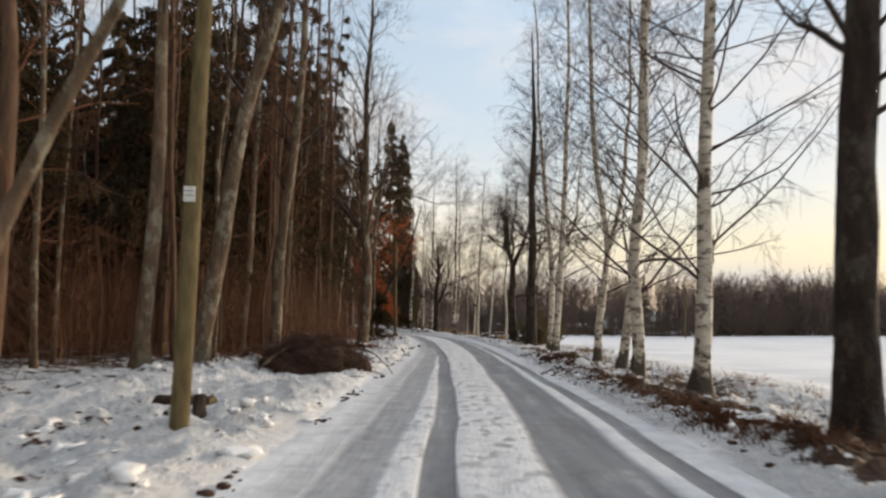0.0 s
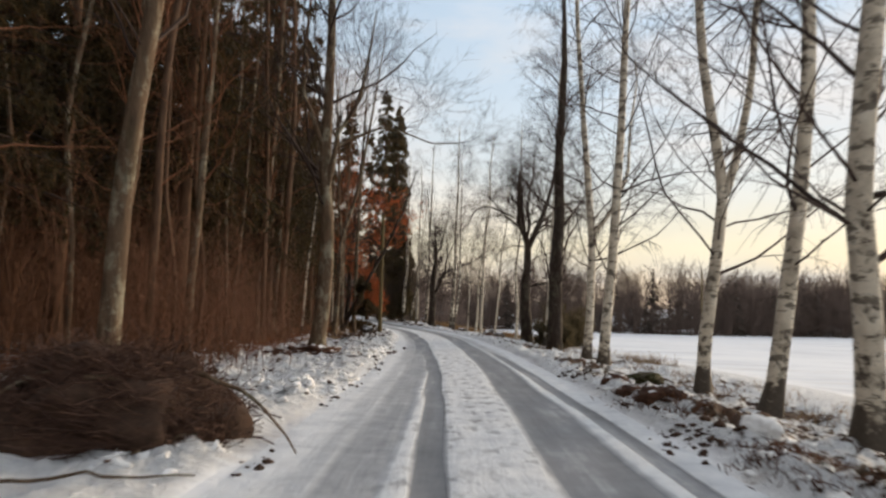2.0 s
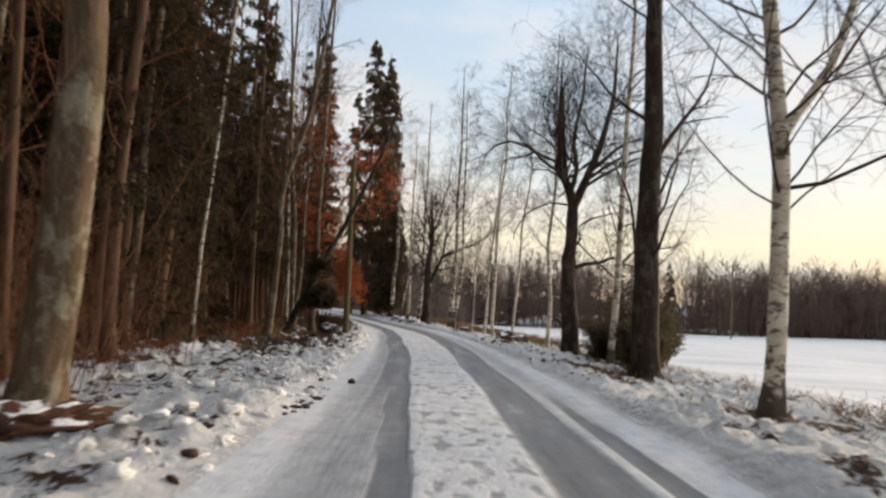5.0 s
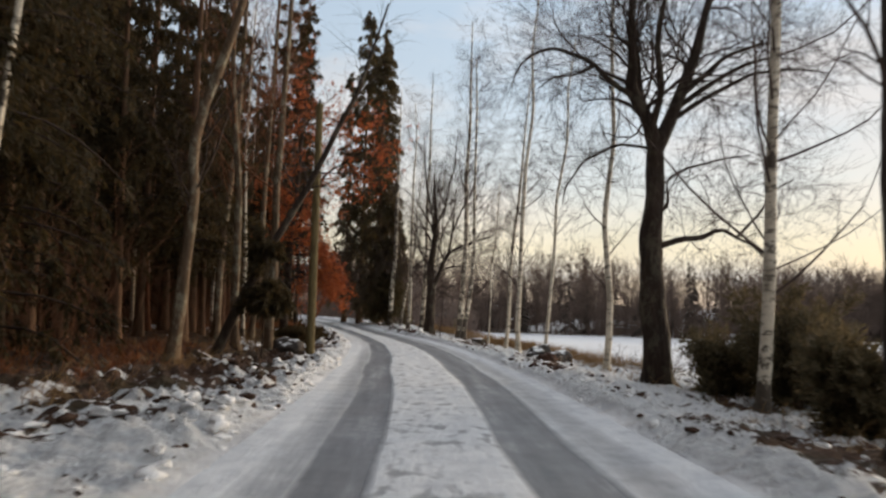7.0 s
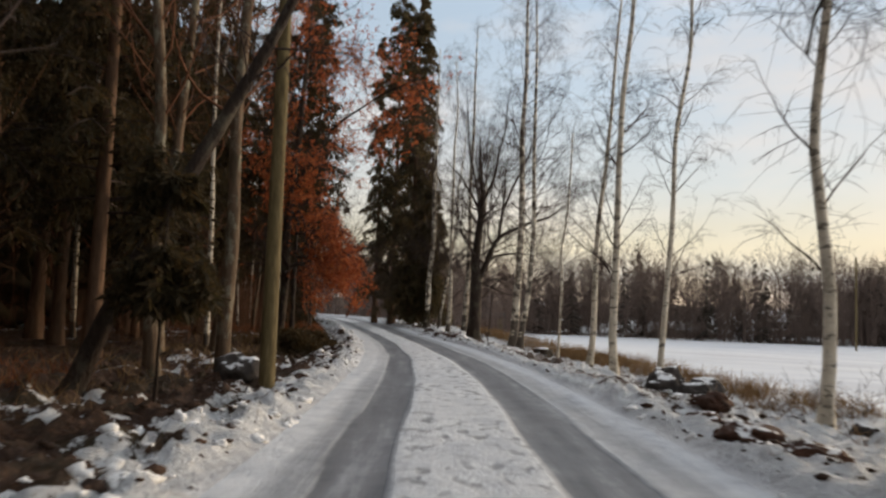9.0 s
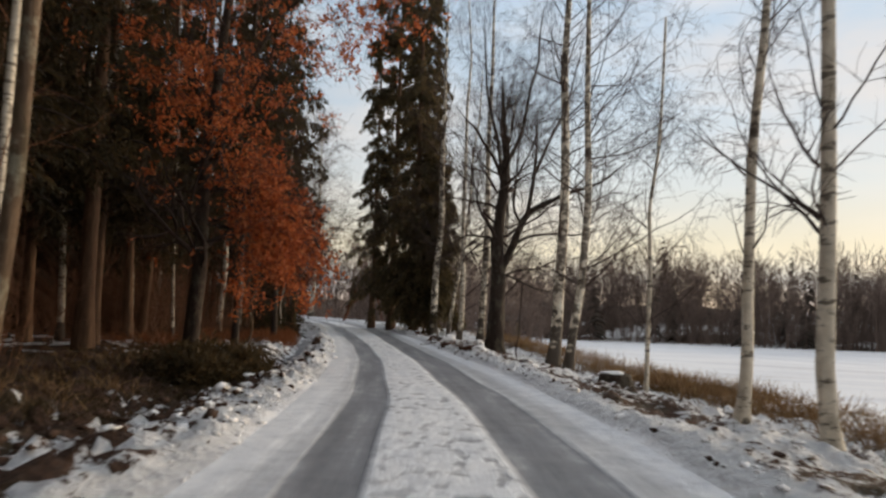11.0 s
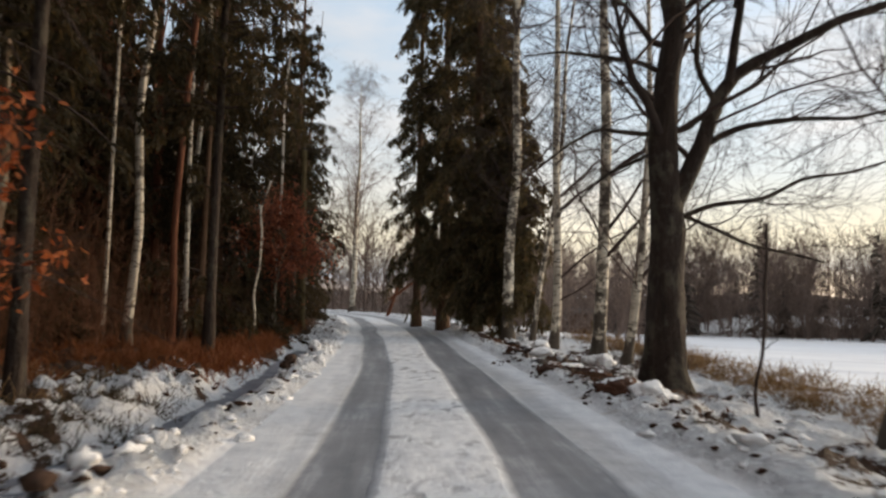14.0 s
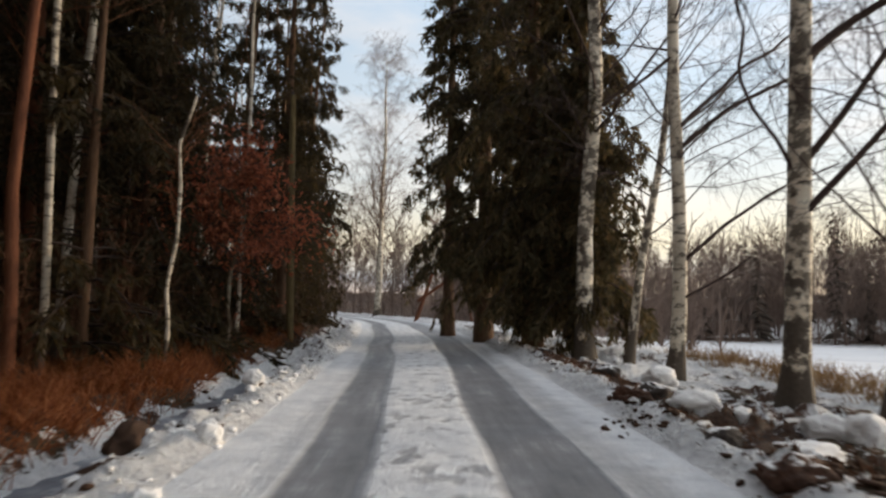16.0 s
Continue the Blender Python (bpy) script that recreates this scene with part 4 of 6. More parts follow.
roadside("birch_tree", 2.6, 51.8, 0.09, [(2.77, 51.8, 6.3), (2.93, 51.8, 8.6)], "thin_birch", M_BIRCHTHIN, M_TWIGB, "slender young birch beside dry grass", 22, 13, 2.0)
roadside("birch_tree", 3.33, 51.0, 0.065, [(3.82, 51.0, 5.0), (4.13, 51.0, 8.2)], "thin_birch", M_BIRCHTHIN, M_TWIGB, "thin leaning birch beside a snow-capped rock", 23, 11, 2.2)
roadside("birch_tree", 2.27, 53.45, 0.078, [(2.55, 53.45, 3.9), (2.82, 53.45, 6.6)], "thin_birch", M_BIRCHTHIN, M_TWIGB, "thin young birch beside dry grass", 24, 10, 2.0)
roadside("birch_tree", 1.85, 56.95, 0.042, [(2.0, 56.95, 2.0), (2.1, 56.95, 4.2)], "thin_birch", M_BIRCHTHIN, M_TWIGB, "thin cream birch standing in dry grass", 25, 7.0, 1.0)
roadside("birch_tree", 0.73, 63.4, 0.165, [(0.94, 63.4, 3.9), (1.0, 63.4, 7.2)], "birch", M_BIRCHOLD, M_TWIGB, "old birch with rough grey bark and a dark foot", 27, 17, 2.6)
roadside("birch_tree", 0.91, 61.0, 0.11, [(1.2, 61.0, 1.9), (1.38, 61.0, 4.3), (1.35, 61.0, 6.0)], "birch", M_BIRCHOLD, M_TWIGB, "bent birch with a dark foot, beside dry grass", 28, 14, 1.8)
Y = 66.8
OAK_LOW = [([(-0.76, Y, 2.65), (-0.51, Y, 3.25), (-0.33, Y, 3.63), (-0.11, Y, 4.22), (0.11, Y, 4.63), (0.53, Y, 4.91), (1.0, Y - 0.1, 5.07), (1.46, Y - 0.2, 5.27), (2.33, Y - 0.3, 5.58), (3.3, Y - 0.4, 6.3)], 0.145),
           ([(0.08, Y, 4.55), (0.19, Y + 0.1, 5.28), (0.33, Y + 0.2, 6.52), (0.5, Y + 0.4, 8.6)], 0.075),
           ([(-0.12, Y, 4.3), (-0.32, Y, 4.77), (-0.36, Y + 0.1, 5.32), (-0.28, Y + 0.2, 6.25), (-0.1, Y + 0.4, 7.6)], 0.05),
           ([(-0.3, Y, 3.62), (0.09, Y, 3.84), (0.36, Y - 0.1, 3.9), (0.97, Y - 0.2, 3.95), (1.62, Y - 0.3, 3.89), (2.4, Y - 0.4, 4.05)], 0.055),
           ([(-0.7, Y, 2.52), (-0.21, Y - 0.1, 2.73), (0.47, Y - 0.2, 2.79), (0.94, Y - 0.3, 3.07), (1.52, Y - 0.4, 3.1), (2.1, Y - 0.5, 3.3)], 0.04)]
OAK_SIDE = [([(-0.66, Y, 2.62), (-0.08, Y + 0.1, 2.39), (0.39, Y + 0.2, 2.17), (0.91, Y + 0.3, 2.07), (1.48, Y + 0.3, 1.93)], 0.036),
            ([(-0.85, Y, 3.8), (-1.25, Y - 0.1, 3.81), (-1.83, Y - 0.2, 3.87), (-2.2, Y - 0.3, 3.65), (-2.58, Y - 0.3, 3.35)], 0.045),
            ([(-0.85, Y, 3.6), (-1.36, Y + 0.1, 3.39), (-1.76, Y + 0.2, 3.21), (-2.13, Y + 0.3, 2.83)], 0.035),
            ([(-0.78, Y, 4.7), (-1.16, Y, 4.93), (-1.75, Y - 0.1, 5.01), (-2.35, Y - 0.2, 5.09), (-2.9, Y - 0.3, 5.0)], 0.05),
            ([(-0.68, Y, 5.5), (-1.0, Y, 6.4), (-1.6, Y - 0.2, 7.4), (-2.4, Y - 0.3, 8.2)], 0.07)]
OAK_HIGH = [([(-0.72, Y, 5.0), (-0.9, Y + 0.4, 7.0), (-1.3, Y + 0.8, 9.0), (-1.5, Y + 1.0, 11.6)], 0.08),
            ([(-0.64, Y, 6.2), (-0.1, Y - 0.4, 7.6), (0.3, Y - 0.7, 9.4), (0.5, Y - 0.9, 11.4)], 0.07),
            ([(0.25, Y + 0.15, 5.8), (0.9, Y + 0.5, 7.2), (1.5, Y + 0.8, 8.8), (1.9, Y + 1.0, 10.6)], 0.06)]
roadside("oak_tree", -0.86, Y, 0.315, [(-0.84, Y, 0.83), (-0.81, Y, 2.29), (-0.83, Y, 2.8), (-0.85, Y, 3.79), (-0.78, Y, 4.56), (-0.69, Y, 5.34), (-0.62, Y, 6.53), (-0.75, Y, 7.93)], "oak", M_OAK, M_TWIG,
         "old dark oak with a broad bare crown over the road", 29, 9.3, 3.0, flare=0.75, knob=0.06, scale=dict(l1=20, len1=(1.3, 3.3)),
         extra=OAK_LOW + OAK_SIDE + OAK_HIGH)
roadside("birch_tree", -2.55, 75.0, 0.125, [(-2.45, 75.0, 3.5), (-2.45, 75.0, 6.4)], "birch", M_BIRCH, M_TWIGB, "pale straight birch at the road's bend", 30, 16, 2.6, scale=dict(l1=18, len1=(0.8, 2.6), l2=6),
         extra=[([(-2.45, 75, 3.85), (-1.65, 75, 4.53), (-1.22, 75, 4.74), (-0.71, 74.9, 5.04), (0.1, 74.8, 5.7)], 0.045), ([(-2.46, 75, 4.2), (-1.55, 75.1, 5.09), (-0.77, 75.2, 5.65), (-0.1, 75.3, 6.02)], 0.04),
                ([(-2.46, 75, 1.95), (-1.73, 74.9, 2.59), (-0.88, 74.8, 3.16), (-0.2, 74.7, 3.5)], 0.035), ([(-2.47, 75, 1.38), (-1.96, 74.9, 1.68), (-1.36, 74.8, 2.09)], 0.022), ([(-2.44, 75, 5.5), (-3.15, 75, 4.95), (-3.56, 75, 4.63), (-3.8, 75, 4.45)], 0.035)])
roadside("birch_tree", -1.50, 72.2, 0.155, [(-1.39, 72.2, 2.9), (-1.36, 72.2, 5.0)], "birch", M_BIRCHOLD, M_TWIGB, "birch with broad black bands on its bark", 31, 17, 3.4, scale=dict(l1=18, len1=(0.8, 2.6), l2=6),
         extra=[([(-1.38, 72.2, 4.2), (-0.82, 72.2, 4.63), (-0.4, 72.1, 4.87), (0.15, 72.0, 5.2), (1.2, 71.9, 5.9)], 0.06), ([(-1.36, 72.2, 2.95), (-0.85, 72.2, 3.63), (-0.43, 72.1, 4.29), (0.08, 72.0, 5.0), (0.7, 71.9, 6.3)], 0.045),
                ([(-1.38, 72.2, 2.35), (-0.88, 72.1, 2.88), (-0.46, 72.0, 3.37), (0.1, 71.9, 4.04), (0.8, 71.8, 4.9)], 0.045), ([(-1.4, 72.2, 2.7), (-1.72, 72.2, 3.6), (-1.89, 72.1, 4.25), (-2.07, 72.1, 4.91), (-2.12, 72.0, 5.65)], 0.028)])
roadside("birch_tree", -4.02, 78.0, 0.19, [(-3.95, 78.0, 2.0), (-3.9, 78.0, 4.6)], "birch", M_BIRCHOLD, M_TWIGB, "old birch with a black foot among dark spruces", 34, 18, 4.0)
roadside("birch_tree", -1.04, 70.9, 0.10, [(-0.84, 70.9, 1.75), (-0.67, 70.9, 2.9), (-0.5, 70.9, 6)], "birch", M_BIRCH, M_TWIGB, "crooked birch with spreading low limbs", 32, 10, 1.3,
         extra=[([(-0.86, 70.9, 1.7), (-0.2, 70.9, 2.5), (0.6, 70.8, 3.3)], 0.045)])
roadside("birch_tree", -3.2, 76.6, 0.085, [(-3.05, 76.6, 1.2), (-2.85, 76.6, 2.4), (-2.55, 76.6, 4.4), (-2.3, 76.6, 6.5)], "birch", M_BIRCHOLD, M_TWIGB, "thin birch leaning over the stony verge", 33, 13, 2.0)


# ---- the wood on the other side ----
ALDER = "tall bare tree with brown bark at the wood's edge"
roadside("alder_tree", -5.5, 12.85, 0.15, [(-5.41, 12.85, 1.8), (-5.34, 12.85, 4.5), (-5.45, 12.85, 7.4)], "alder", M_ALDER, M_TWIG, ALDER, 41, 17, 5.0)
roadside("alder_tree", -4.68, 13.43, 0.185, [(-4.43, 13.43, 2.3), (-4.18, 13.43, 4.2), (-3.89, 13.43, 5.75), (-3.6, 13.43, 6.6)], "alder", M_ALDER, M_TWIG, "thick grey-brown bare tree leaning towards the road", 48, 16, 5.0)
roadside("alder_tree", -4.35, 17.9, 0.155, [(-4.15, 17.9, 4.0), (-3.95, 17.9, 6.3)], "alder", M_ALDER, M_TWIG, "tall bare tree behind a heap of cut branches", 42, 17, 4.5)
Y = 26.5
roadside("alder_tree", -3.17, Y, 0.21, [(-3.03, Y, 1.47), (-2.98, Y, 2.46), (-2.98, Y, 3.46), (-3.09, Y, 4.47), (-3.12, Y, 5.3), (-3.08, Y, 6.23), (-3.06, Y, 7.18)], "alder", M_ALDER, M_TWIG, "sinuous brown-barked bare tree beside the road", 43, 16, 4.0, flare=0.6, scale=dict(l1=38, len1=(1.0, 4.6), l2=8, l3=6, len2=(0.5, 1.6)),
         extra=[([(-3.06, Y, 4.2), (-2.93, Y, 4.89), (-2.81, Y, 5.41), (-2.79, Y, 5.93), (-2.54, Y, 6.36), (-2.18, Y, 7.22), (-1.8, Y + 0.2, 9.5)], 0.085), ([(-3.12, Y, 5.3), (-3.25, Y, 5.75), (-3.43, Y, 6.11), (-3.69, Y, 6.94), (-3.9, Y, 9.0)], 0.08),
                ([(-2.8, Y, 5.6), (-2.11, Y, 5.94), (-1.52, Y + 0.1, 6.2), (-0.9, Y + 0.2, 6.02), (-0.28, Y + 0.3, 5.79), (0.63, Y + 0.4, 5.89)], 0.038)])
roadside("alder_tree", -5.26, 41.95, 0.13, [(-5.2, 42.0, 0.75), (-5.06, 42.05, 2.73), (-5.0, 42.05, 3.4), (-5.12, 42.05, 4.0), (-5.02, 42.05, 5.0), (-4.74, 42.05, 5.8), (-4.3, 42.05, 7.6)], "alder", M_ALDER, M_TWIG, "crooked bare tree at the edge of the dark wood", 44, 15, 3.0)
roadside("leaning_tree", -5.3, 44.4, 0.12, [(-4.15, 44.5, 2.45), (-2.95, 44.7, 4.9), (-2.2, 44.9, 6.6)], "forest", M_OAK, M_TWIG, "fallen dark trunk leaning across towards the pole", 45, 9, 4.0)
roadside("leaning_tree", -4.8, 6.3, 0.085, [(-3.9, 6.3, 2.0), (-2.97, 6.3, 4.1), (-2.3, 6.3, 6.0)], "forest", M_ALDER, M_TWIG, "slanting bare trunk at the wood's edge", 46, 9, 5.0)


def oak_leaves(p):
    """Where the oak kept its leaves: a slanting layer of boughs towards the road, and a few on the limb over it."""
    x, z = p[:, 0], p[:, 2]
    x, z = x + 0.3 * np.sin(p[:, 1] * 5 + z * 3), z + 0.3 * np.sin(p[:, 0] * 4 + p[:, 1] * 3)
    kept = (z < 6.5 - 0.75 * np.maximum(x, 0)) & (z > np.clip(4.0 - 1.7 * (x - 0.2), 1.2, 4.2)) & (x < 3.0 - 0.5 * (z - 1.6)) & ((p[:, 1] > -0.7) | (x > 1.5) | (z > 4.2)) & (p[:, 1] > -2.2) & (p[:, 1] < 0.9 - 0.2 * x)
    return np.where(kept, 1.0, np.where((z > 5.6) & (x > -0.5), 0.20, np.where(x > 1.8, 0.0, 0.04))) * np.where(x < -1.5, 0.6, 1.0)


roadside("oak_tree", -6.95, 57.9, 0.165, [(-6.78, 57.8, 2.7), (-6.5, 57.7, 6.6)], "oak", M_OAK, M_TWIG, "oak still holding its rust-orange leaves", 47, 12, 1.2, leaves=24000, leaf_size=0.05, leaf_low=1.0, leaf_share=oak_leaves,
         scale=dict(l1=40, a=(45, 85), len1=(1.4, 3.4), lift=-0.1, len2=(0.5, 1.4)),
         extra=[([(-6.6, 57.75, 5.2), (-5.4, 57.3, 7.0), (-3.8, 57.0, 8.0), (-2.6, 56.8, 8.4)], 0.06), ([(-6.75, 57.8, 2.9), (-5.6, 57.5, 2.7), (-4.8, 57.2, 2.2), (-4.3, 57.0, 1.8)], 0.045), ([(-6.7, 57.8, 3.6), (-5.6, 57.2, 3.5), (-4.6, 56.8, 2.9), (-3.9, 56.5, 2.3)], 0.05)])
roadside("beech_sapling", -10.9, 75.6, 0.045, [(-10.75, 75.6, 1.8), (-10.6, 75.5, 2.8)], "oak", M_ALDER, M_TWIG, "young beech holding russet leaves at the wood's edge", 49, 3.4, 1.6, leaves=6500, leaf_size=0.055, leaf_mat_=M_RUSSET,
         scale=dict(l1=20, len1=(0.7, 2.3), lift=-0.05, len2=(0.25, 0.7)))
roadside("oak_sapling", -6.95, 61.1, 0.022, [(-6.9, 61.1, 1.2), (-6.85, 61.1, 2.1)], "oak", M_ALDER, M_TWIG, "oak sapling with a few orange leaves over snow", 50, 2.8, 0.9, leaves=500, leaf_size=0.055,
         scale=dict(l1=9, len1=(0.3, 0.9), len2=(0.15, 0.4), len3=(0.1, 0.25)))

roadside("alder_tree", -5.53, 47.07, 0.115, [(-5.64, 47.07, 1.2), (-5.69, 47.07, 4.4), (-5.98, 47.07, 7.2)], "alder", M_ALDER, M_WOODTWIG, "straight brown-barked bare tree behind the pole", 146, 16, 4.5)
roadside("alder_tree", -5.15, 49.0, 0.14, [(-5.18, 49.0, 4.25), (-5.1, 49.0, 7.1)], "alder", M_ALDER, M_WOODTWIG, "tall brown-barked bare tree behind the pole", 147, 17, 5.0)
spruce("spruce_tree", foot(-4.1, 44.3, 0.05), 3.1, 0.95, "small dark green spruce under a leaning trunk", 79, 40, 12, 1.25, stem=0.5, thick=0.026, group="trees of the wood")
for k, (x, y, r0) in enumerate(((-10.2, 64.6, 0.08), (-6.6, 52.0, 0.11), (-7.4, 50.8, 0.13), (-6.6, 22.5, 0.13), (-6.0, 31.0, 0.11), (-6.6, 35.4, 0.12), (-5.6, 24.0, 0.10))):
    roadside("alder_tree", x, y, r0, [(x + 0.15, y, 4.0), (x + 0.3, y, 8.0)], "alder", M_ALDER, M_WOODTWIG, "bare brown tree with a full crown of twigs", 140 + k, 17, 4.0, "trees of the wood")

for k, (x, y, r0, tops) in enumerate(((-13.25, 63.0, 0.10, [(-13.6, 63.0, 4.7), (-14.0, 63.0, 9.2)]), (-10.9, 60.5, 0.09, [(-10.97, 60.5, 4.2), (-10.93, 60.5, 6.1), (-10.6, 60.5, 8.1)]), (-16.6, 72.9, 0.10, [(-16.7, 72.9, 6.0), (-16.8, 72.9, 9.0)]), (-14.1, 77.7, 0.06, [(-14.2, 77.7, 5.0), (-14.0, 77.7, 8.0)]), (-17.6, 87.8, 0.07, [(-17.7, 87.8, 6.0), (-17.6, 87.8, 12.0)]), (-5.78, 37.0, 0.05, [(-5.6, 37.0, 2.5), (-5.37, 37.0, 5.4)]),
                                      (-12.85, 66.0, 0.06, [(-13.2, 66.0, 5.4), (-13.5, 66.0, 10.8)]), (-11.4, 66.0, 0.055, [(-11.66, 66.0, 5.4), (-11.85, 66.0, 9.0)]))):
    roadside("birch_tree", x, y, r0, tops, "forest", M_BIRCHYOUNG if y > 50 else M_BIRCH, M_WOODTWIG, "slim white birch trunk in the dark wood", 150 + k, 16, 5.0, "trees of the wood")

for k, (x, y, r0, lean) in enumerate(((-11.3, 69.3, 0.10, 0.02), (-12.3, 69.9, 0.05, 0.0), (-13.4, 68.6, 0.07, 0.03), (-11.4, 71.6, 0.06, 0.0), (-13.0, 77.5, 0.05, 0.06), (-11.6, 77.2, 0.045, 0.02))):
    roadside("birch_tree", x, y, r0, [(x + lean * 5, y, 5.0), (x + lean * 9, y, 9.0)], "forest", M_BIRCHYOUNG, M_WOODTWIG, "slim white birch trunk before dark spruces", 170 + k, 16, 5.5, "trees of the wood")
roadside("pine_tree", -11.35, 71.0, 0.085, [(-11.3, 71.0, 3.0), (-11.2, 71.0, 7.0)], "forest", M_PINE, M_WOODTWIG, "straight red-barked pine at the wood's edge", 180, 17, 6.0, "trees of the wood")

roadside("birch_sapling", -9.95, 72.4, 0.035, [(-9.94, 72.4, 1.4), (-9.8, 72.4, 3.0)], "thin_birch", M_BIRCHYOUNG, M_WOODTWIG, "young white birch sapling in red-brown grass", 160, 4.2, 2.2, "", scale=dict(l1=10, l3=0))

rng = np.random.default_rng(7)


def proto_trunks():
    out = []
    for k, (r, top, mat, lab, kind) in enumerate(((0.085, 18, M_FOREST, "slim bare trunk in the dark wood", "forest"), (0.06, 15, M_ALDER, "thin pale bare trunk in the dark wood", "forest"),
                                                  (0.115, 20, M_FOREST, "tall brown-barked trunk in the dark wood", "forest"), (0.055, 12, M_FOREST, "crooked thin trunk in the dark wood", "forest"),
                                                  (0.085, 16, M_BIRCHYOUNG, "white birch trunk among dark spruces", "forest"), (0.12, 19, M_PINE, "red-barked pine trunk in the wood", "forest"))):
        pts = [(0, 0, -0.2)] + [(rng.normal(0, 0.10 * z / 4), rng.normal(0, 0.10 * z / 4), z) for z in (4, 8, top)]
        name = ("bare_tree", "bare_tree", "bare_tree", "bare_tree", "birch_tree", "pine_tree")[k]
        out.append(tree(name, (0, 0, -500), [(pts, r, 0.02)], kind, mat, M_WOODTWIG, lab, "tree", "trees of the wood", 60 + k, 2.5))
    return out


def strew(protos, spots, lo=0.85, hi=1.15, sink=0.05, seed=1):
    """Copies of the prototypes at the spots, turned and scaled; the prototypes take the first spots themselves."""
    r = np.random.default_rng(seed)
    for k, (x, y, which) in enumerate(spots):
        f = foot(x, y, sink)
        s = r.uniform(lo, hi)
        m = pose(*f, r.normal(0, 1.2), r.normal(0, 1.2), r.uniform(0, 360))
        p = protos[which]
        if p.location.z < -400:
            p.matrix_basis = m @ Matrix.Diagonal((s, s, s, 1))
        else:
            c = copy_thing(p, m)
            c.matrix_basis = m @ Matrix.Diagonal((s, s, s, 1))


def scatter(n, xlo, xhi, y0, y1, gap, keep, seed):
    """Random places in the wood at least gap apart; x counts from the road's middle leftwards."""
    r = np.random.default_rng(seed)
    out = []
    for _ in range(n * 30):
        if len(out) >= n:
            break
        d = xlo + (xhi - xlo) * r.uniform(0, 1) ** 1.5
        y = r.uniform(y0, y1)
        x = float(road_x(y)) - d
        if all((x - a) ** 2 + (y - b) ** 2 > gap * gap for a, b in out) and all((x - a) ** 2 + (y - b) ** 2 > g * g for a, b, g in keep):
            out.append((x, y))
    return out


KEEP = [(-5.5, 12.85, 0.9), (-4.68, 13.43, 1.0), (-4.35, 17.9, 0.9), (-3.25, 26.5, 1.2), (-5.1, 41.8, 0.9), (-5.3, 44.4, 0.9), (-2.8, 7.7, 1.0), (-3.4, 46, 1.4), (-6.68, 57.6, 1.0), (-11.4, 76.5, 1.2), (-11.9, 80.5, 1.2), (-3.2, 13.6, 2.0), (-3.0, 4.0, 6.5)]
trunks = proto_trunks()
pts = scatter(105, 5.6, 20, 2, 54, 0.9, KEEP, 3) + scatter(66, 8.2, 22, 54, 100, 1.0, KEEP, 13)
kinds = np.random.default_rng(4)
spots = []
pts = [(x, y) for x, y in pts if not 35 < y < 50 or float(road_x(y)) - x > 10.0]
for x, y in pts:
    w = kinds.choice([0, 1, 2, 3], p=[0.32, 0.28, 0.22, 0.18]) if y < 52 else kinds.choice([0, 1, 2, 3, 4, 5], p=[0.16, 0.12, 0.14, 0.1, 0.28, 0.2])
    spots.append((x, y, int(w)))
for w in range(6):
    spots.insert(w, ((-13.2, 73.3), (-12.2, 72.8), (-16.5, 80), (-17.5, 83.5), (-15.2, 77), (-14.2, 72))[w] + ((5, 4, 4, 3, 4, 5)[w],))
strew(trunks, spots)

# spruces: three by the road, and those of the wood
spr = [spruce("spruce_tree", (0, 0, -500), 19, 2.9, "dark green spruce in the wood", 71, 74, 14, 3.6, thick=0.026, fans=4, group="trees of the wood"),
       spruce("spruce_tree", (0, 0, -500), 16, 2.4, "dark green spruce in the wood", 72, 66, 13, 2.6, thick=0.026, fans=4, group="trees of the wood"),
       spruce("spruce_tree", (0, 0, -500), 9, 2.0, "young dark spruce in the wood", 73, 44, 12, 0.3, thick=0.026, fans=4, group="trees of the wood"),
       spruce("spruce_tree", (0, 0, -500), 15, 2.3, "dense dark spruce with boughs down to the ground", 74, 110, 13, 0.3, thick=0.026, fans=4, group="trees of the wood")]
# by the first stretch of road, along its middle, and towards the bend
sp = [(-7.3, 38.5, 0), (-9.5, 22, 0), (-8.0, 31, 1), (-10, 37, 0), (-6.3, 33.5, 0), (-9.0, 27.5, 0), (-10.5, 16.0, 0), (-9.6, 40.5, 0), (-8.6, 35.2, 0), (-10.6, 32.6, 0), (-8.6, 24.0, 0), (-7.6, 29.3, 1), (-8.2, 20.0, 1), (-8.0, 37.0, 3), (-8.3, 40.6, 3), (-7.6, 33.8, 3), (-9.2, 30.2, 3), (-7.0, 27.0, 0), (-7.2, 36.2, 0)]
sp += [(-10.5, 52, 0), (-11.5, 50.0, 1), (-12.5, 54.0, 0), (-10.8, 46.3, 0), (-12.2, 58.0, 0), (-9.9, 55.2, 1), (-13.2, 61.5, 0), (-9.6, 48.6, 1), (-12.6, 46.0, 0), (-11.0, 61.0, 0), (-8.8, 42.0, 0), (-11.0, 44.0, 0), (-11.2, 48.5, 0), (-8.7, 53.0, 1), (-7.9, 49.2, 1), (-10.6, 56.4, 0), (-10.2, 59.4, 0), (-9.0, 62.2, 0)]
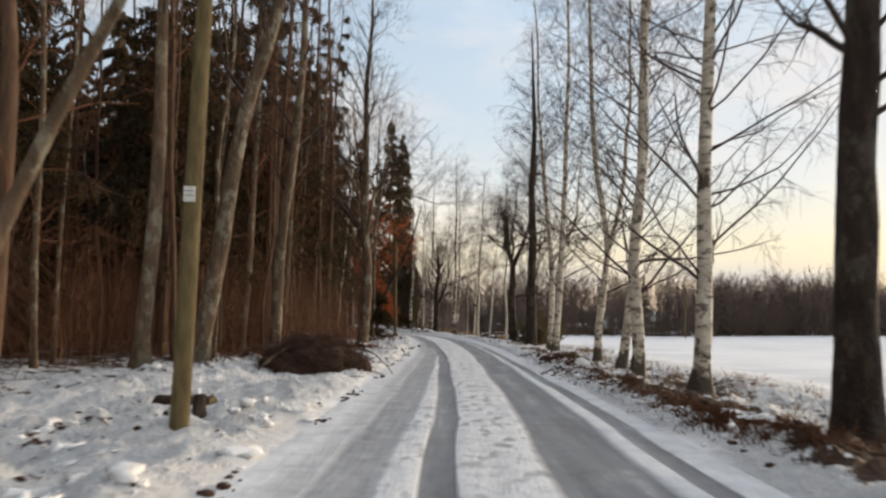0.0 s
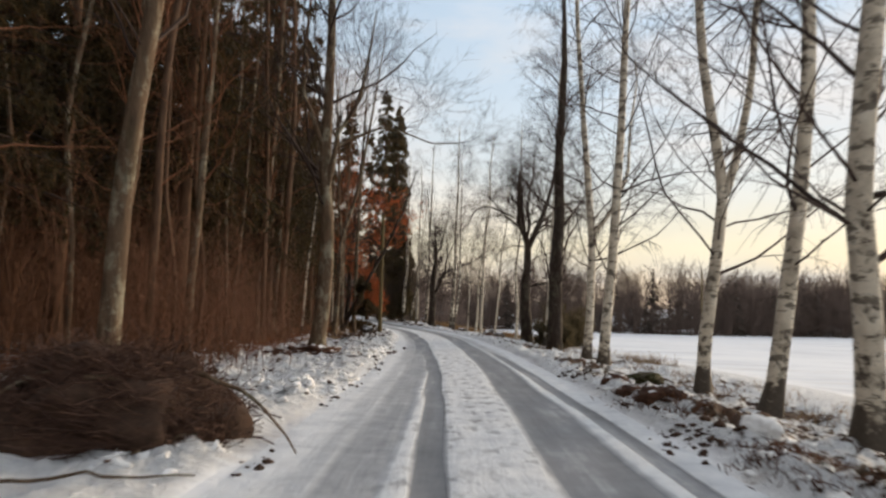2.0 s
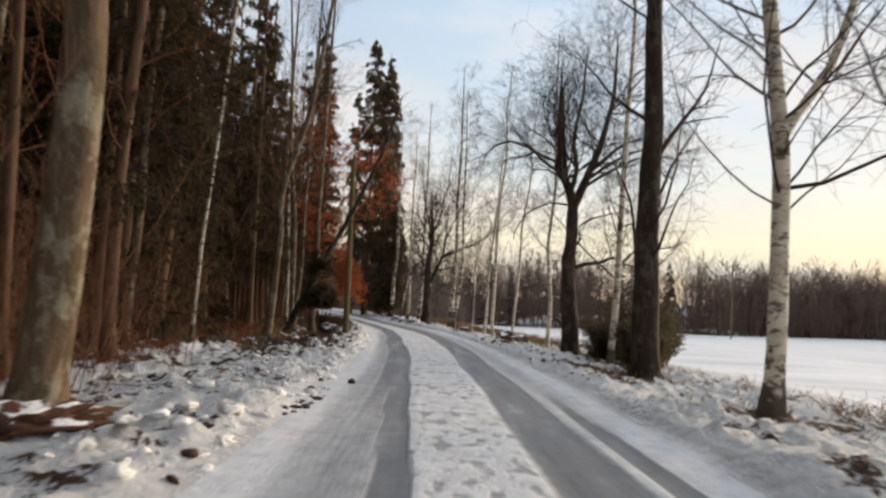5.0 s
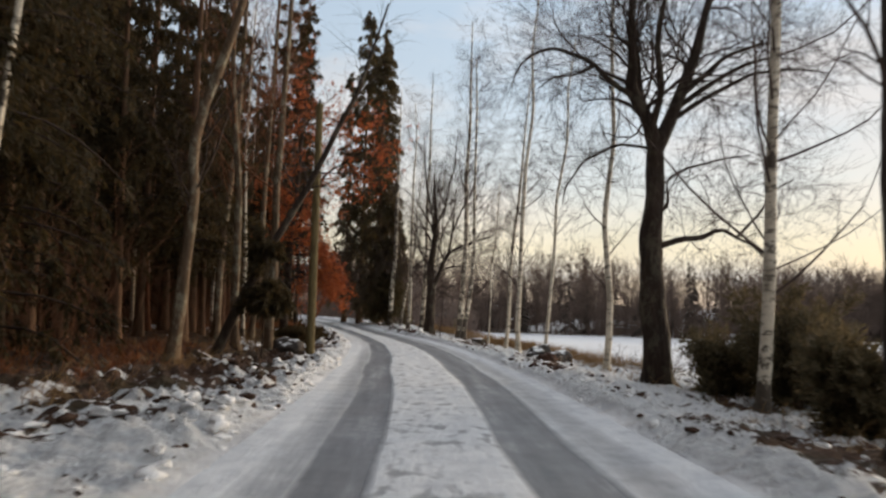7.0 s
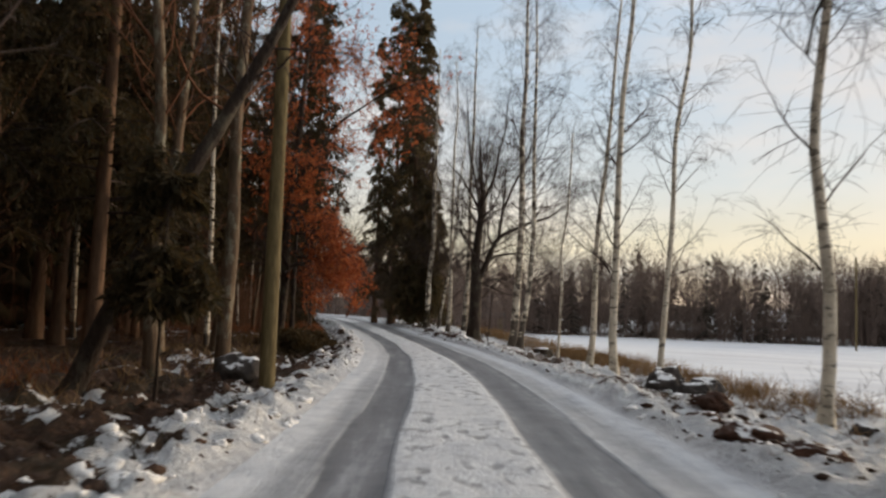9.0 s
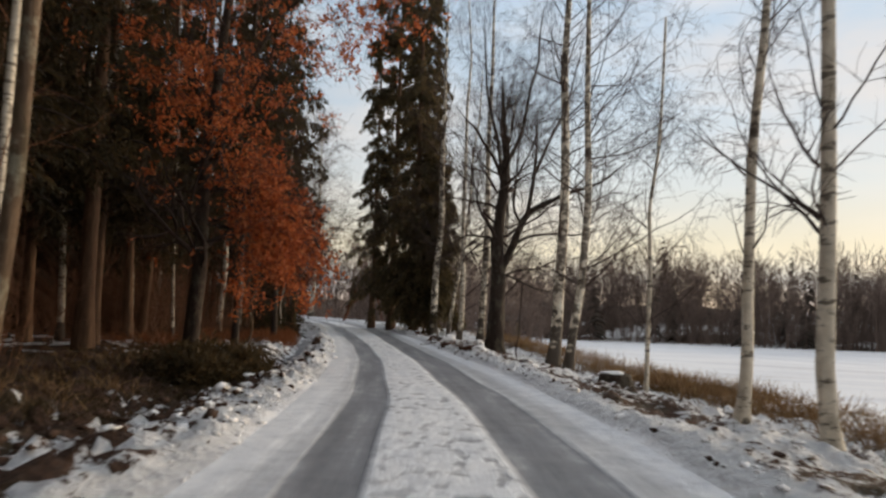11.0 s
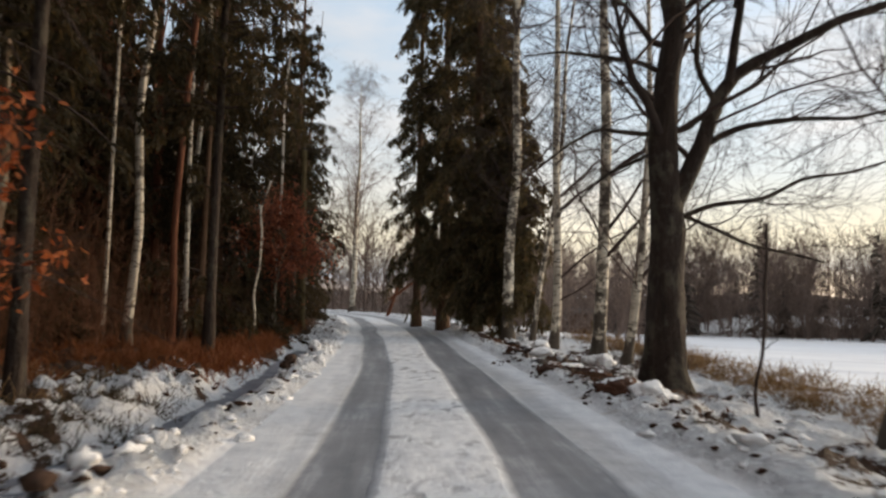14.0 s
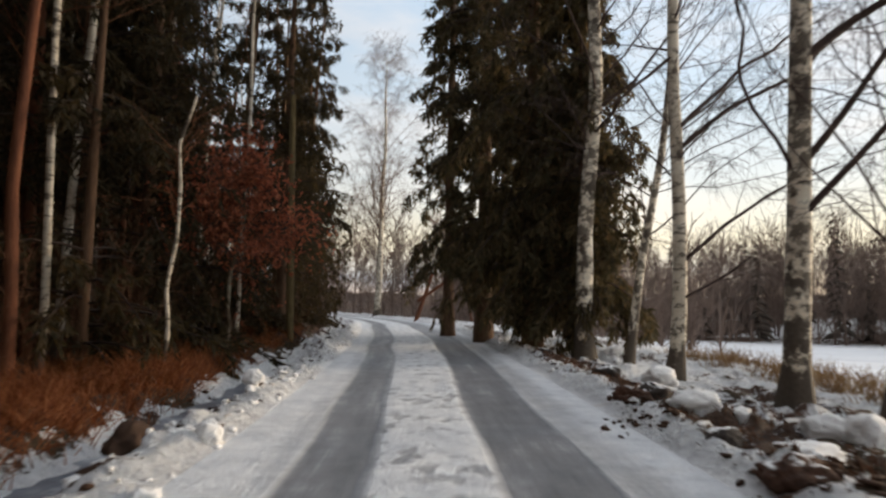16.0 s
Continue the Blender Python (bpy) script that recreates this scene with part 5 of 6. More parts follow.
sp += [(-13.2, 82.5, 0), (-15, 86, 1), (-16.6, 92, 0), (-19.5, 97, 0), (-13.9, 80.9, 3), (-14.5, 84.6, 3), (-16.0, 89.2, 3), (-18.2, 94.6, 3), (-11.5, 72.5, 2), (-14, 78, 0), (-12.5, 66, 1), (-11.8, 64.0, 0), (-14.2, 69.5, 0), (-12.8, 73.8, 1), (-13.6, 76.4, 0), (-15.5, 71.0, 0)]
sp += [(x, y, int(kinds.choice([0, 1, 2], p=[0.45, 0.35, 0.2]))) for x, y in scatter(5, 11, 18, 8, 50, 2.8, KEEP + [(-6.68, 57.6, 4.5)], 5)]
sp += [(-13.6, 68.0, 3), (-14.2, 71.6, 3), (-12.6, 75.4, 3), (-15.6, 74.0, 3)]
strew(spr, sp, 0.85, 1.2, 0.1, 6)

for k, (x, y, hgt, rad, b) in enumerate(((-8.7, 68.0, 20, 2.0, 4.6), (-8.0, 62.8, 19, 1.9, 4.2))):
    spruce("spruce_tree", foot(x, y, 0.1), hgt, rad, "tall dark spruce at the wood's edge", 88 + k, 130, 14, b, thick=0.028, fans=4, group="trees of the wood", slim=0.7, spread=0.7, stem=0.55)

# the dense old spruces where the road bends
for k, (x, y, hgt, rad, b) in enumerate(((-8.6, 85.5, 22, 1.6, 2.2), (-6.9, 82.5, 26, 2.3, 1.8), (-5.3, 80.2, 24, 2.1, 1.2), (-4.1, 79.2, 9, 1.9, 0.9), (-5.6, 86.0, 25, 2.2, 1.2))):
    spruce("spruce_tree", foot(x, y, 0.1), hgt, rad, "tall dense dark spruce hanging over the road's bend", 80 + k, (130, 260, 270, 165, 270)[k], 20, b, droop=-1.5, thick=0.036, group="spruces at the bend", slim=0.45, fans=2, hang=-2.2, needles=M_LITNEEDLE, spread=0.82)

# thickets under the trees
thick = [thicket("alder_thicket", (0, 0, -500), 3.2, 2.2, 24, "leafless red-brown thicket under the trees", 91, group="undergrowth"),
         thicket("alder_thicket", (0, 0, -500), 2.2, 2.4, 26, "low leafless red-brown thicket", 92, group="undergrowth"),
         thicket("alder_thicket", (0, 0, -500), 4.6, 1.8, 20, "tall leafless brown thicket under the trees", 93, group="undergrowth")]
ts = [(x, y, int(kinds.integers(0, 3))) for x, y in scatter(150, 4.4, 20, 3, 100, 0.8, [(-4.0, 4.0, 10.0), (-5.5, 13.0, 3.0), (-4.35, 17.6, 0.6), (-2.8, 7.7, 1.2), (-3.2, 13.6, 2.2), (-3.4, 46, 1.2)], 8)]
ts = [q for k, q in enumerate(ts) if not (33 < q[1] < 51 and float(road_x(q[1])) - q[0] < 7.4) and not (50 < q[1] < 57 and k % 5 > 1) and not (62 < q[1] < 80 and float(road_x(q[1])) - q[0] < 7.6)]
ts += [(x, y, int(kinds.integers(0, 3))) for x, y in scatter(34, 8.0, 15, 10, 30, 0.9, [], 18)]
ts += [(-4.6, 19.6, 1), (-5.2, 20.8, 0), (-4.3, 21.6, 1), (-5.6, 22.4, 2), (-4.5, 23.3, 0), (-5.0, 24.6, 1), (-4.2, 25.2, 1), (-6.0, 19.0, 2), (-6.2, 24.0, 0), (-5.4, 28.5, 0), (-4.9, 30.5, 1), (-5.6, 32.0, 0)]
ts += [(x, y, int(kinds.integers(0, 3))) for x, y in scatter(64, 7.8, 14, 64, 96, 0.6, [(-11.85, 80.5, 1.0)], 19)]
ts += [(x, y, 1) for x, y in scatter(16, 5.6, 8.0, 67, 82, 0.8, [(-11.85, 80.5, 1.0)], 20)]
strew(thick, ts, 0.7, 1.2, 0.05, 9)


def far_tree(kind, hgt, rng):
    """A light tree for the far woods, at the origin."""
    if kind != "bare":
        n = 64 if kind == "deep" else 44
        z = hgt * (0.06 + 0.94 * np.sort(rng.uniform(0, 1, n)))
        a = rng.uniform(0, 6.28, n)
        L = hgt * 0.17 * (1.04 - z / hgt) ** 0.8 * rng.uniform(0.7, 1.2, n) + 0.15
        p = np.stack([np.zeros(n), np.zeros(n), z], 1)
        P = grow(p, np.stack([np.cos(a), np.sin(a), np.full(n, 0.1)], 1), L, 3, -0.9, 0.05, rng)
        R = hgt * 0.024 * np.array([1.0, 1.0, 0.1]) * (1.15 - 0.8 * z / hgt)[:, None]
        return tubes(P, R, 3)
    stem = np.stack([np.zeros(4), np.zeros(4), np.linspace(-0.5, hgt * 0.64, 4)], 1)[None]
    SR = (hgt * 0.010 * np.array([1.0, 0.75, 0.4, 0.12]))[None]
    p, d, r, t = sprouts(stem, SR, 16, 0.10, 1.0, 20, 66, rng)
    P = grow(p, d, hgt * rng.uniform(0.16, 0.34, len(p)), 3, 0.4, 0.14, rng)
    R = np.clip(r * 0.5, 0.02, 0.06)[:, None] * np.linspace(1, 0.4, 3)
    p2, d2, r2, t2 = sprouts(P, R, 5, 0.15, 1.0, 20, 60, rng)
    P2 = grow(p2, d2, hgt * rng.uniform(0.06, 0.16, len(p2)), 2, 0.2, 0.1, rng)
    return joined([tubes(stem, SR, 4), tubes(P, R, 3), tubes(P2, np.tile([[0.032, 0.014]], (len(p2), 1)), 3)])


def far_woods(name, spots, mat, label, kind, lo, hi, seed):
    r = np.random.default_rng(seed)
    protos = [far_tree(kind, 10.0, r) for _ in range(6)]
    chunks = []
    for x, y in spots:
        v, q = protos[r.integers(0, 6)]
        a, s = r.uniform(0, 6.28), r.uniform(lo, hi) / 10
        c, d = math.cos(a), math.sin(a)
        w = v * s
        w = np.stack([w[:, 0] * c - w[:, 1] * d, w[:, 0] * d + w[:, 1] * c, w[:, 2]], 1) + np.array([x, y, float(height(x, y)) - 0.3])
        chunks.append((w, q))
    ob = part(name, mesh_of(name, *joined(chunks)), mat, None, label)
    return tagged(ob, category="woods", kind="stuff")


# haze of the distance put into the colours: pale and close in tone
M_FARSPR = leaf_mat("hazed_far_spruce", (0.075, 0.062, 0.050), (0.105, 0.085, 0.067), (0.14, 0.112, 0.09))
M_FARTWIG = twig_mat("hazed_far_twigs", (0.148, 0.106, 0.086), (0.205, 0.150, 0.125))


def along(n, depth, seed, start=0):
    r = np.random.default_rng(seed)
    P = np.array(LINE, float)
    d = np.r_[0, np.cumsum(np.linalg.norm(np.diff(P, axis=0), axis=1))]
    # most of them stand where the field opens towards the road
    s = np.where(r.uniform(0, 1, n) < 0.88, r.uniform(start, 168, n), r.uniform(168, d[-1], n))
    s = s[(s > 78) | (r.uniform(0, 1, n) < 0.66)]
    off = r.uniform(0, 1, len(s)) ** 1.3 * depth
    x, y = np.interp(s, d, P[:, 0]), np.interp(s, d, P[:, 1])
    ang = np.arctan2(y - 30, x - 0)
    return list(zip(x + np.cos(ang) * off, y + np.sin(ang) * off))


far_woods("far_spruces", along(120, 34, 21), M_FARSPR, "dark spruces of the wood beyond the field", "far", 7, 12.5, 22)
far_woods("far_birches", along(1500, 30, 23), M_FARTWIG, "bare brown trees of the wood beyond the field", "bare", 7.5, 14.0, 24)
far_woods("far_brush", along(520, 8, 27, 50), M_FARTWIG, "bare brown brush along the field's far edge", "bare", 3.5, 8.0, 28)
r_ = np.random.default_rng(31)
far_woods("deep_spruces", [(float(road_x(y)) - x, y) for x, y in zip(r_.uniform(13.5, 40, 420), r_.uniform(0, 125, 420))], M_NEEDLE, "dark spruces deep in the wood", "deep", 15, 24, 32)
far_woods("deep_trees", [(float(road_x(y)) - x, y) for x, y in zip(19 + 24 * r_.uniform(0, 1, 420) ** 1.2, r_.uniform(2, 112, 420))], M_WOODTWIG, "bare brown trees deep in the wood", "bare", 12, 20, 33)
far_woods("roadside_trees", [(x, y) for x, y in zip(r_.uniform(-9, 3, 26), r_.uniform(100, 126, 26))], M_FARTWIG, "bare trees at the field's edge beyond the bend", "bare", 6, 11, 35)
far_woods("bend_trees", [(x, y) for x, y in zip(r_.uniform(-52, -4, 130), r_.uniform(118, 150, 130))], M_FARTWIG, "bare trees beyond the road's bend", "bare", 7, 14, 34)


# ---- poles ----
def utility_pole(x, y, z, top, r, label, plate=None):
    root = thing("utility_pole", label, "utility pole", "poles beside the road", (x, y, z))
    K = 12
    P = np.stack([np.linspace(0, top[0] - x, K), np.linspace(0, top[1] - y, K), np.linspace(-0.3, top[2] - z, K)], 1)
    V, q = tubes(P[None], np.linspace(r, r * 0.78, K)[None], 16)
    part("post", mesh_of("post", V, q), M_POLE, root)
    bm = bmesh.new()
    bmesh.ops.create_cone(bm, cap_ends=True, segments=12, radius1=0.05, radius2=0.03, depth=0.14, matrix=Matrix.Translation((top[0] - x, top[1] - y, top[2] - z + 0.05)))
    part("insulator", bm, M_STONE, root, "dark insulator on the pole's top")
    if plate:
        bm = bmesh.new()
        bmesh.ops.create_cube(bm, size=1, matrix=Matrix.Translation(plate) @ Matrix.Diagonal((0.11, 0.012, 0.15, 1)))
        bmesh.ops.bevel(bm, geom=bm.edges[:], offset=0.003, segments=1, affect="EDGES")
        m, n, l, b = material("white_plate", 0.5)
        l.new(ramp(n, l, noise_tex(n, l, coords(n), 12), [(0.3, (0.6, 0.58, 0.52)), (0.7, (0.8, 0.79, 0.74))]), b.inputs["Base Color"])
        plate_ob = part("plate", bm, m, root, "small white metal plate")
        m2, n2, l2, b2 = material("plate_mark", 0.6)
        b2.inputs["Base Color"].default_value = (0.25, 0.25, 0.24, 1)
        bm = bmesh.new()
        for dz in (0.03, -0.015):
            bmesh.ops.create_cube(bm, size=1, matrix=Matrix.Translation((plate[0], plate[1] - 0.008, plate[2] + dz)) @ Matrix.Diagonal((0.07, 0.004, 0.014, 1)))
        part("mark", bm, m2, plate_ob)
    return root


utility_pole(-2.36, 6.72, float(height(-2.36, 6.72)), (-2.25, 6.7, 7.2), 0.09, "weathered wooden pole with a small white plate, in snow", (0.035, -0.096, 2.25))
utility_pole(-3.33, 46.0, float(height(-3.33, 46.0)), (-3.37, 46.0, 6.6), 0.115, "weathered wooden pole beside the snowbank")
utility_pole(-11.85, 80.5, float(height(-11.85, 80.5)), (-12.05, 80.5, 7.1), 0.10, "weathered wooden pole before dark spruces")
utility_pole(40.45, 114.3, float(height(40.45, 114.3)), (40.7, 114.3, 8.9), 0.11, "tall wooden pole at the field's far edge")

# ---- shrubs, stones, heaps and grass ----
def lump_verts(level):
    bm = bmesh.new()
    bmesh.ops.create_icosphere(bm, subdivisions=level, radius=1.0)
    V = np.array([v.co[:] for v in bm.verts])
    T = np.array([[v.index for v in f.verts] for f in bm.faces])
    bm.free()
    return V, T


def lumps(name, spots, sizes, mat, label, category, seed, level=1, flat=0.6, jag=0.34, lift=0.25):
    """Many small clods in one mesh."""
    r = np.random.default_rng(seed)
    V0, T0 = lump_verts(level)
    N = len(spots)
    forms = np.stack([V0 * np.array([1 + jag * 2.2 * noise.noise(Vector(v) * 1.3 + Vector((k * 7.3, 0, 0))) + jag * 1.3 * noise.noise(Vector(v) * 3.1 + Vector((0, k * 5.1, 0))) for v in V0])[:, None] for k in range(14)])
    a = r.uniform(0, 6.28, N)
    S = np.stack([sizes * r.uniform(0.6, 1.5, N), sizes * r.uniform(0.6, 1.5, N), sizes * flat * r.uniform(0.6, 1.3, N)], 1)
    V = forms[r.integers(0, 14, N)] * S[:, None]
    c, s = np.cos(a)[:, None], np.sin(a)[:, None]
    V = np.stack([V[..., 0] * c - V[..., 1] * s, V[..., 0] * s + V[..., 1] * c, V[..., 2]], -1)
    V += np.concatenate([spots, (height(spots[:, 0], spots[:, 1]) + sizes * flat * lift)[:, None]], 1)[:, None]
    T = (T0[None] + np.arange(N)[:, None, None] * len(V0)).reshape(-1, 3)
    return tagged(part(name, mesh_of(name, V.reshape(-1, 3), None, T), mat, None, label), category=category, kind="stuff")


def verge(n, side, lo, hi, y0, y1, seed, power=1.0):
    r = np.random.default_rng(seed)
    y = r.uniform(y0, y1, n)
    d = lo + (hi - lo) * r.uniform(0, 1, n) ** power
    k = vnoise(y * 0.5 + side * 40, d * 0.8, 17)
    ok = r.uniform(0, 1, n) < smooth(k, 0.25, 0.75)
    return np.stack([road_x(y) + side * d, y], 1)[ok]


r4 = np.random.default_rng(44)
p = verge(1100, 1, 2.15, 4.0, 2, 80, 51, 1.4)
lumps("dirt_clods", p, 0.010 + 0.045 * r4.uniform(0, 1, len(p)) ** 2.5, M_CLOD, "dark brown clods of earth on the verge", "earth", 52)
p = verge(1100, -1, 1.85, 4.6, 2, 78, 53)
lumps("dirt_clods", p, 0.012 + 0.05 * r4.uniform(0, 1, len(p)) ** 2, M_CLOD, "small dark clods in the roadside snow", "earth", 54)
p = verge(1700, -1, 1.75, 3.1, 2, 84, 55)
lumps("snow_lumps", p, 0.02 + 0.065 * r4.uniform(0, 1, len(p)) ** 3, M_SNOWLUMP, "loose lumps of ploughed snow", "snow", 56, level=2, jag=0.46, flat=0.65, lift=-0.1)
p = verge(1150, -1, 1.9, 4.4, 2, 38, 155, 1.3)
lumps("snow_lumps", p, 0.02 + 0.085 * r4.uniform(0, 1, len(p)) ** 3.5, M_SNOWLUMP, "small lumps of thrown snow on the verge", "snow", 156, level=2, jag=0.55, flat=0.5, lift=-0.25)
p = verge(800, 1, 2.0, 3.6, 2, 84, 57)
lumps("snow_lumps", p, 0.02 + 0.065 * r4.uniform(0, 1, len(p)) ** 3, M_SNOWLUMP, "loose lumps of ploughed snow", "snow", 58, level=2, jag=0.46, flat=0.65, lift=-0.1)

p = verge(1000, -1, 1.95, 3.9, 34, 66, 151)
lumps("dirt_clods", p, 0.018 + 0.07 * r4.uniform(0, 1, len(p)) ** 2, M_CLOD, "dark clods and litter on the ploughed bank", "earth", 152)
p = verge(780, -1, 1.95, 2.8, 36, 74, 153)
lumps("snow_lumps", p, 0.014 + 0.05 * r4.uniform(0, 1, len(p)) ** 3.2, M_SNOWLUMP, "broken lumps of snow along the bank's crest", "snow", 154, level=2, jag=0.45, flat=0.6, lift=-0.1)

y = np.concatenate([r4.normal(c, 0.35, 9) for c in r4.uniform(3, 30, 15)])
p = np.stack([road_x(y) - 1.72 + r4.normal(0, 0.07, len(y)), y], 1)
lumps("dirt_clods", p, 0.008 + 0.04 * r4.uniform(0, 1, len(y)) ** 2.5, M_CLOD, "thin row of dark clods along the ploughed edge", "earth", 59)


def ice_mat(name):
    m, n, l, b = material(name, 0.3)
    c = coords(n)
    col = ramp(n, l, noise_tex(n, l, c, 2.2, 5, 0.65), [(0.35, (0.075, 0.088, 0.112)), (0.52, (0.15, 0.17, 0.205)), (0.66, (0.42, 0.45, 0.49))])
    l.new(col, b.inputs["Base Color"])
    bump(n, l, b, noise_tex(n, l, c, 9, 4, 0.6), 0.4, 0.02)
    return m


def ditch_ice(y0, y1):
    """Frozen water that fills the ditch up to a level which follows its bed."""
    ys = np.arange(y0, y1, 0.12)
    offs = np.linspace(-0.6, 0.6, 15)
    V = []
    level = np.array([np.min(height(road_x(t) + EDGE_L - DITCH(t) - np.linspace(-0.3, 0.3, 7), np.full(7, t))) for t in ys]) + 0.07
    level = np.convolve(np.pad(level, 8, mode="edge"), np.ones(17) / 17, "valid")
    for t, z in zip(ys, level):
        x = road_x(t) + EDGE_L - DITCH(t) + offs
        V.append(np.stack([x, np.full(15, t), np.full(15, z)], 1))
    i = np.arange(len(ys) * 15).reshape(len(ys), 15)
    q = np.stack([i[:-1, :-1], i[:-1, 1:], i[1:, 1:], i[1:, :-1]], -1).reshape(-1, 4)
    tagged(part("ditch_ice", mesh_of("ditch_ice", np.concatenate(V), q), ice_mat("ditch_ice"), None, "dark blue-grey ice along the roadside ditch"), category="ice", kind="structure")


ditch_ice(58.5, 74.5)


def boulder(name, x, y, sx, sy, sz, mat, label, category, seed, lift=0.3, rough=0.35):
    """One worn stone or mound, sunk into the ground."""
    V, T = lump_verts(4)
    d = np.array([noise.noise(Vector(v * 1.4) + Vector((seed * 3.1, 0, 0))) * 0.32 + noise.noise(Vector(v * 4) + Vector((0, seed * 2.3, 0))) * 0.34 * rough + noise.noise(Vector(v * 11) + Vector((0, 0, seed))) * 0.3 * rough for v in V])
    V = V * (1 + d)[:, None] * np.array([sx, sy, sz])
    ob = part(name, mesh_of(name, V, None, T), mat, None, label)
    ob.location = (x, y, float(height(x, y)) + sz * lift)
    ob.rotation_euler = (0, 0, seed * 1.3)
    return tagged(ob, category=category)


for k, (x, y, a, b, c) in enumerate(((2.75, 48.3, 0.42, 0.30, 0.30), (3.1, 47.7, 0.30, 0.24, 0.22), (3.45, 48.3, 0.36, 0.30, 0.28), (3.0, 48.9, 0.36, 0.3, 0.34), (2.45, 46.2, 0.22, 0.17, 0.11), (4.4, 45.2, 0.22, 0.18, 0.16),
                                     (-4.15, 47.1, 0.42, 0.36, 0.34), (-2.75, 69.5, 0.16, 0.13, 0.10), (-3.1, 71.9, 0.18, 0.15, 0.12), (-3.6, 74.4, 0.2, 0.16, 0.13), (-4.8, 77.6, 0.22, 0.18, 0.14))):
    boulder("stone", x, y, a, b, c, M_STONE, "dark field stone with a cap of snow", "stone", k + 1)
HEAPS = [(2.95, 17.9, 0.5), (2.7, 15.4, 0.5), (2.7, 45.5, 0.5), (2.4, 42.5, 0.5), (2.2, 44.0, 0.5), (-1.65, 65.4, 0.4), (-1.75, 66.3, 0.4), (-1.9, 67.6, 0.4), (-2.5, 68.5, 0.4), (-3.2, 70.8, 0.45), (3.5, 7.4, 0.7), (3.3, 9.3, 0.5), (2.9, 12.5, 0.5), (2.9, 22.0, 0.4), (-3.2, 72.0, 0.4), (-2.2, 68.8, 0.4)]
for k, (x, y, s) in enumerate(HEAPS):
    n = 110
    p = np.stack([x + r4.normal(0, s * 0.42, n), y + r4.normal(0, s * 0.9, n)], 1)
    lumps("earth_heap", p, 0.008 + 0.04 * r4.uniform(0, 1, n) ** 2, M_CLOD, "heap of reddish brown turned earth in the snow", "earth", 200 + k, jag=0.5, flat=0.6)
boulder("stone", -7.15, 68.1, 0.21, 0.15, 0.17, M_CLOD, "bare reddish brown stone in the snowbank", "stone", 40)
for k, (x, y, a, c) in enumerate(((3.1, 15.1, 0.17, 0.15), (-2.85, 73.9, 0.24, 0.17), (-1.3, 65.0, 0.26, 0.18), (-2.75, 71.2, 0.26, 0.15), (-1.5, 70.1, 0.24, 0.2), (-6.75, 68.5, 0.13, 0.13), (-7.9, 71.3, 0.12, 0.1), (-9.1, 74.6, 0.16, 0.12))):
    boulder("snow_block", x, y, a, a * 0.8, c, M_SNOWLUMP, "rounded block of ploughed snow", "snow", k + 50)
boulder("earth_mound", -3.2, 26.3, 0.75, 0.6, 0.2, M_MOUND, "low dark mound of litter round a tree's foot", "earth", 63, 0.05, 1.0)
boulder("earth_mound", -3.9, 25.6, 0.5, 0.4, 0.14, M_MOUND, "low dark mound of litter in the snow", "earth", 64, 0.05, 1.0)
for k, (x, y, a, b, c) in enumerate(((2.95, 17.3, 0.30, 0.27, 0.20), (2.85, 18.4, 0.18, 0.22, 0.11), (2.95, 19.7, 0.22, 0.22, 0.13))):
    boulder("earth_mound", x, y, a, b, c, M_MOUND, "smooth ridge of red-brown earth along the verge", "earth", 84 + k, 0.05, 0.4)
boulder("mossy_hummock", 3.95, 21.5, 0.44, 0.26, 0.12, M_MOSS, "low hummock of dark green moss in snow", "moss", 61, 0.1, rough=1.0)


for k, (x, y, a, b, c) in enumerate(((2.2, 43.0, 0.28, 0.34, 0.13), (2.45, 42.4, 0.26, 0.30, 0.13), (2.2, 44.3, 0.22, 0.26, 0.12), (2.6, 45.3, 0.26, 0.22, 0.15), (2.75, 41.5, 0.24, 0.26, 0.13), (3.35, 7.6, 0.42, 0.5, 0.12), (-1.6, 65.5, 0.36, 0.30, 0.16), (-1.85, 68.2, 0.36, 0.27, 0.17), (-2.5, 68.3, 0.28, 0.22, 0.13), (-3.35, 71.7, 0.24, 0.19, 0.12))):
    boulder("earth_mound", x, y, a, b, c, M_MOUND, "mound of red-brown turned earth with patches of snow", "earth", 70 + k, -0.12, 0.6)
for k, (x, y, a, c) in enumerate(((-2.2, 69.4, 0.36, 0.11), (-1.75, 70.3, 0.24, 0.15), (-1.25, 65.4, 0.34, 0.13), (-2.35, 71.0, 0.2, 0.13))):
    boulder("snow_block", x, y, a, a * 0.75, c, M_SNOWLUMP, "rounded block of ploughed snow", "snow", k + 90, 0.2, 0.5)
boulder("stone", -1.08, 30.9, 0.055, 0.045, 0.05, M_CLOD, "small dark clod on the road's snowy edge", "stone", 41)


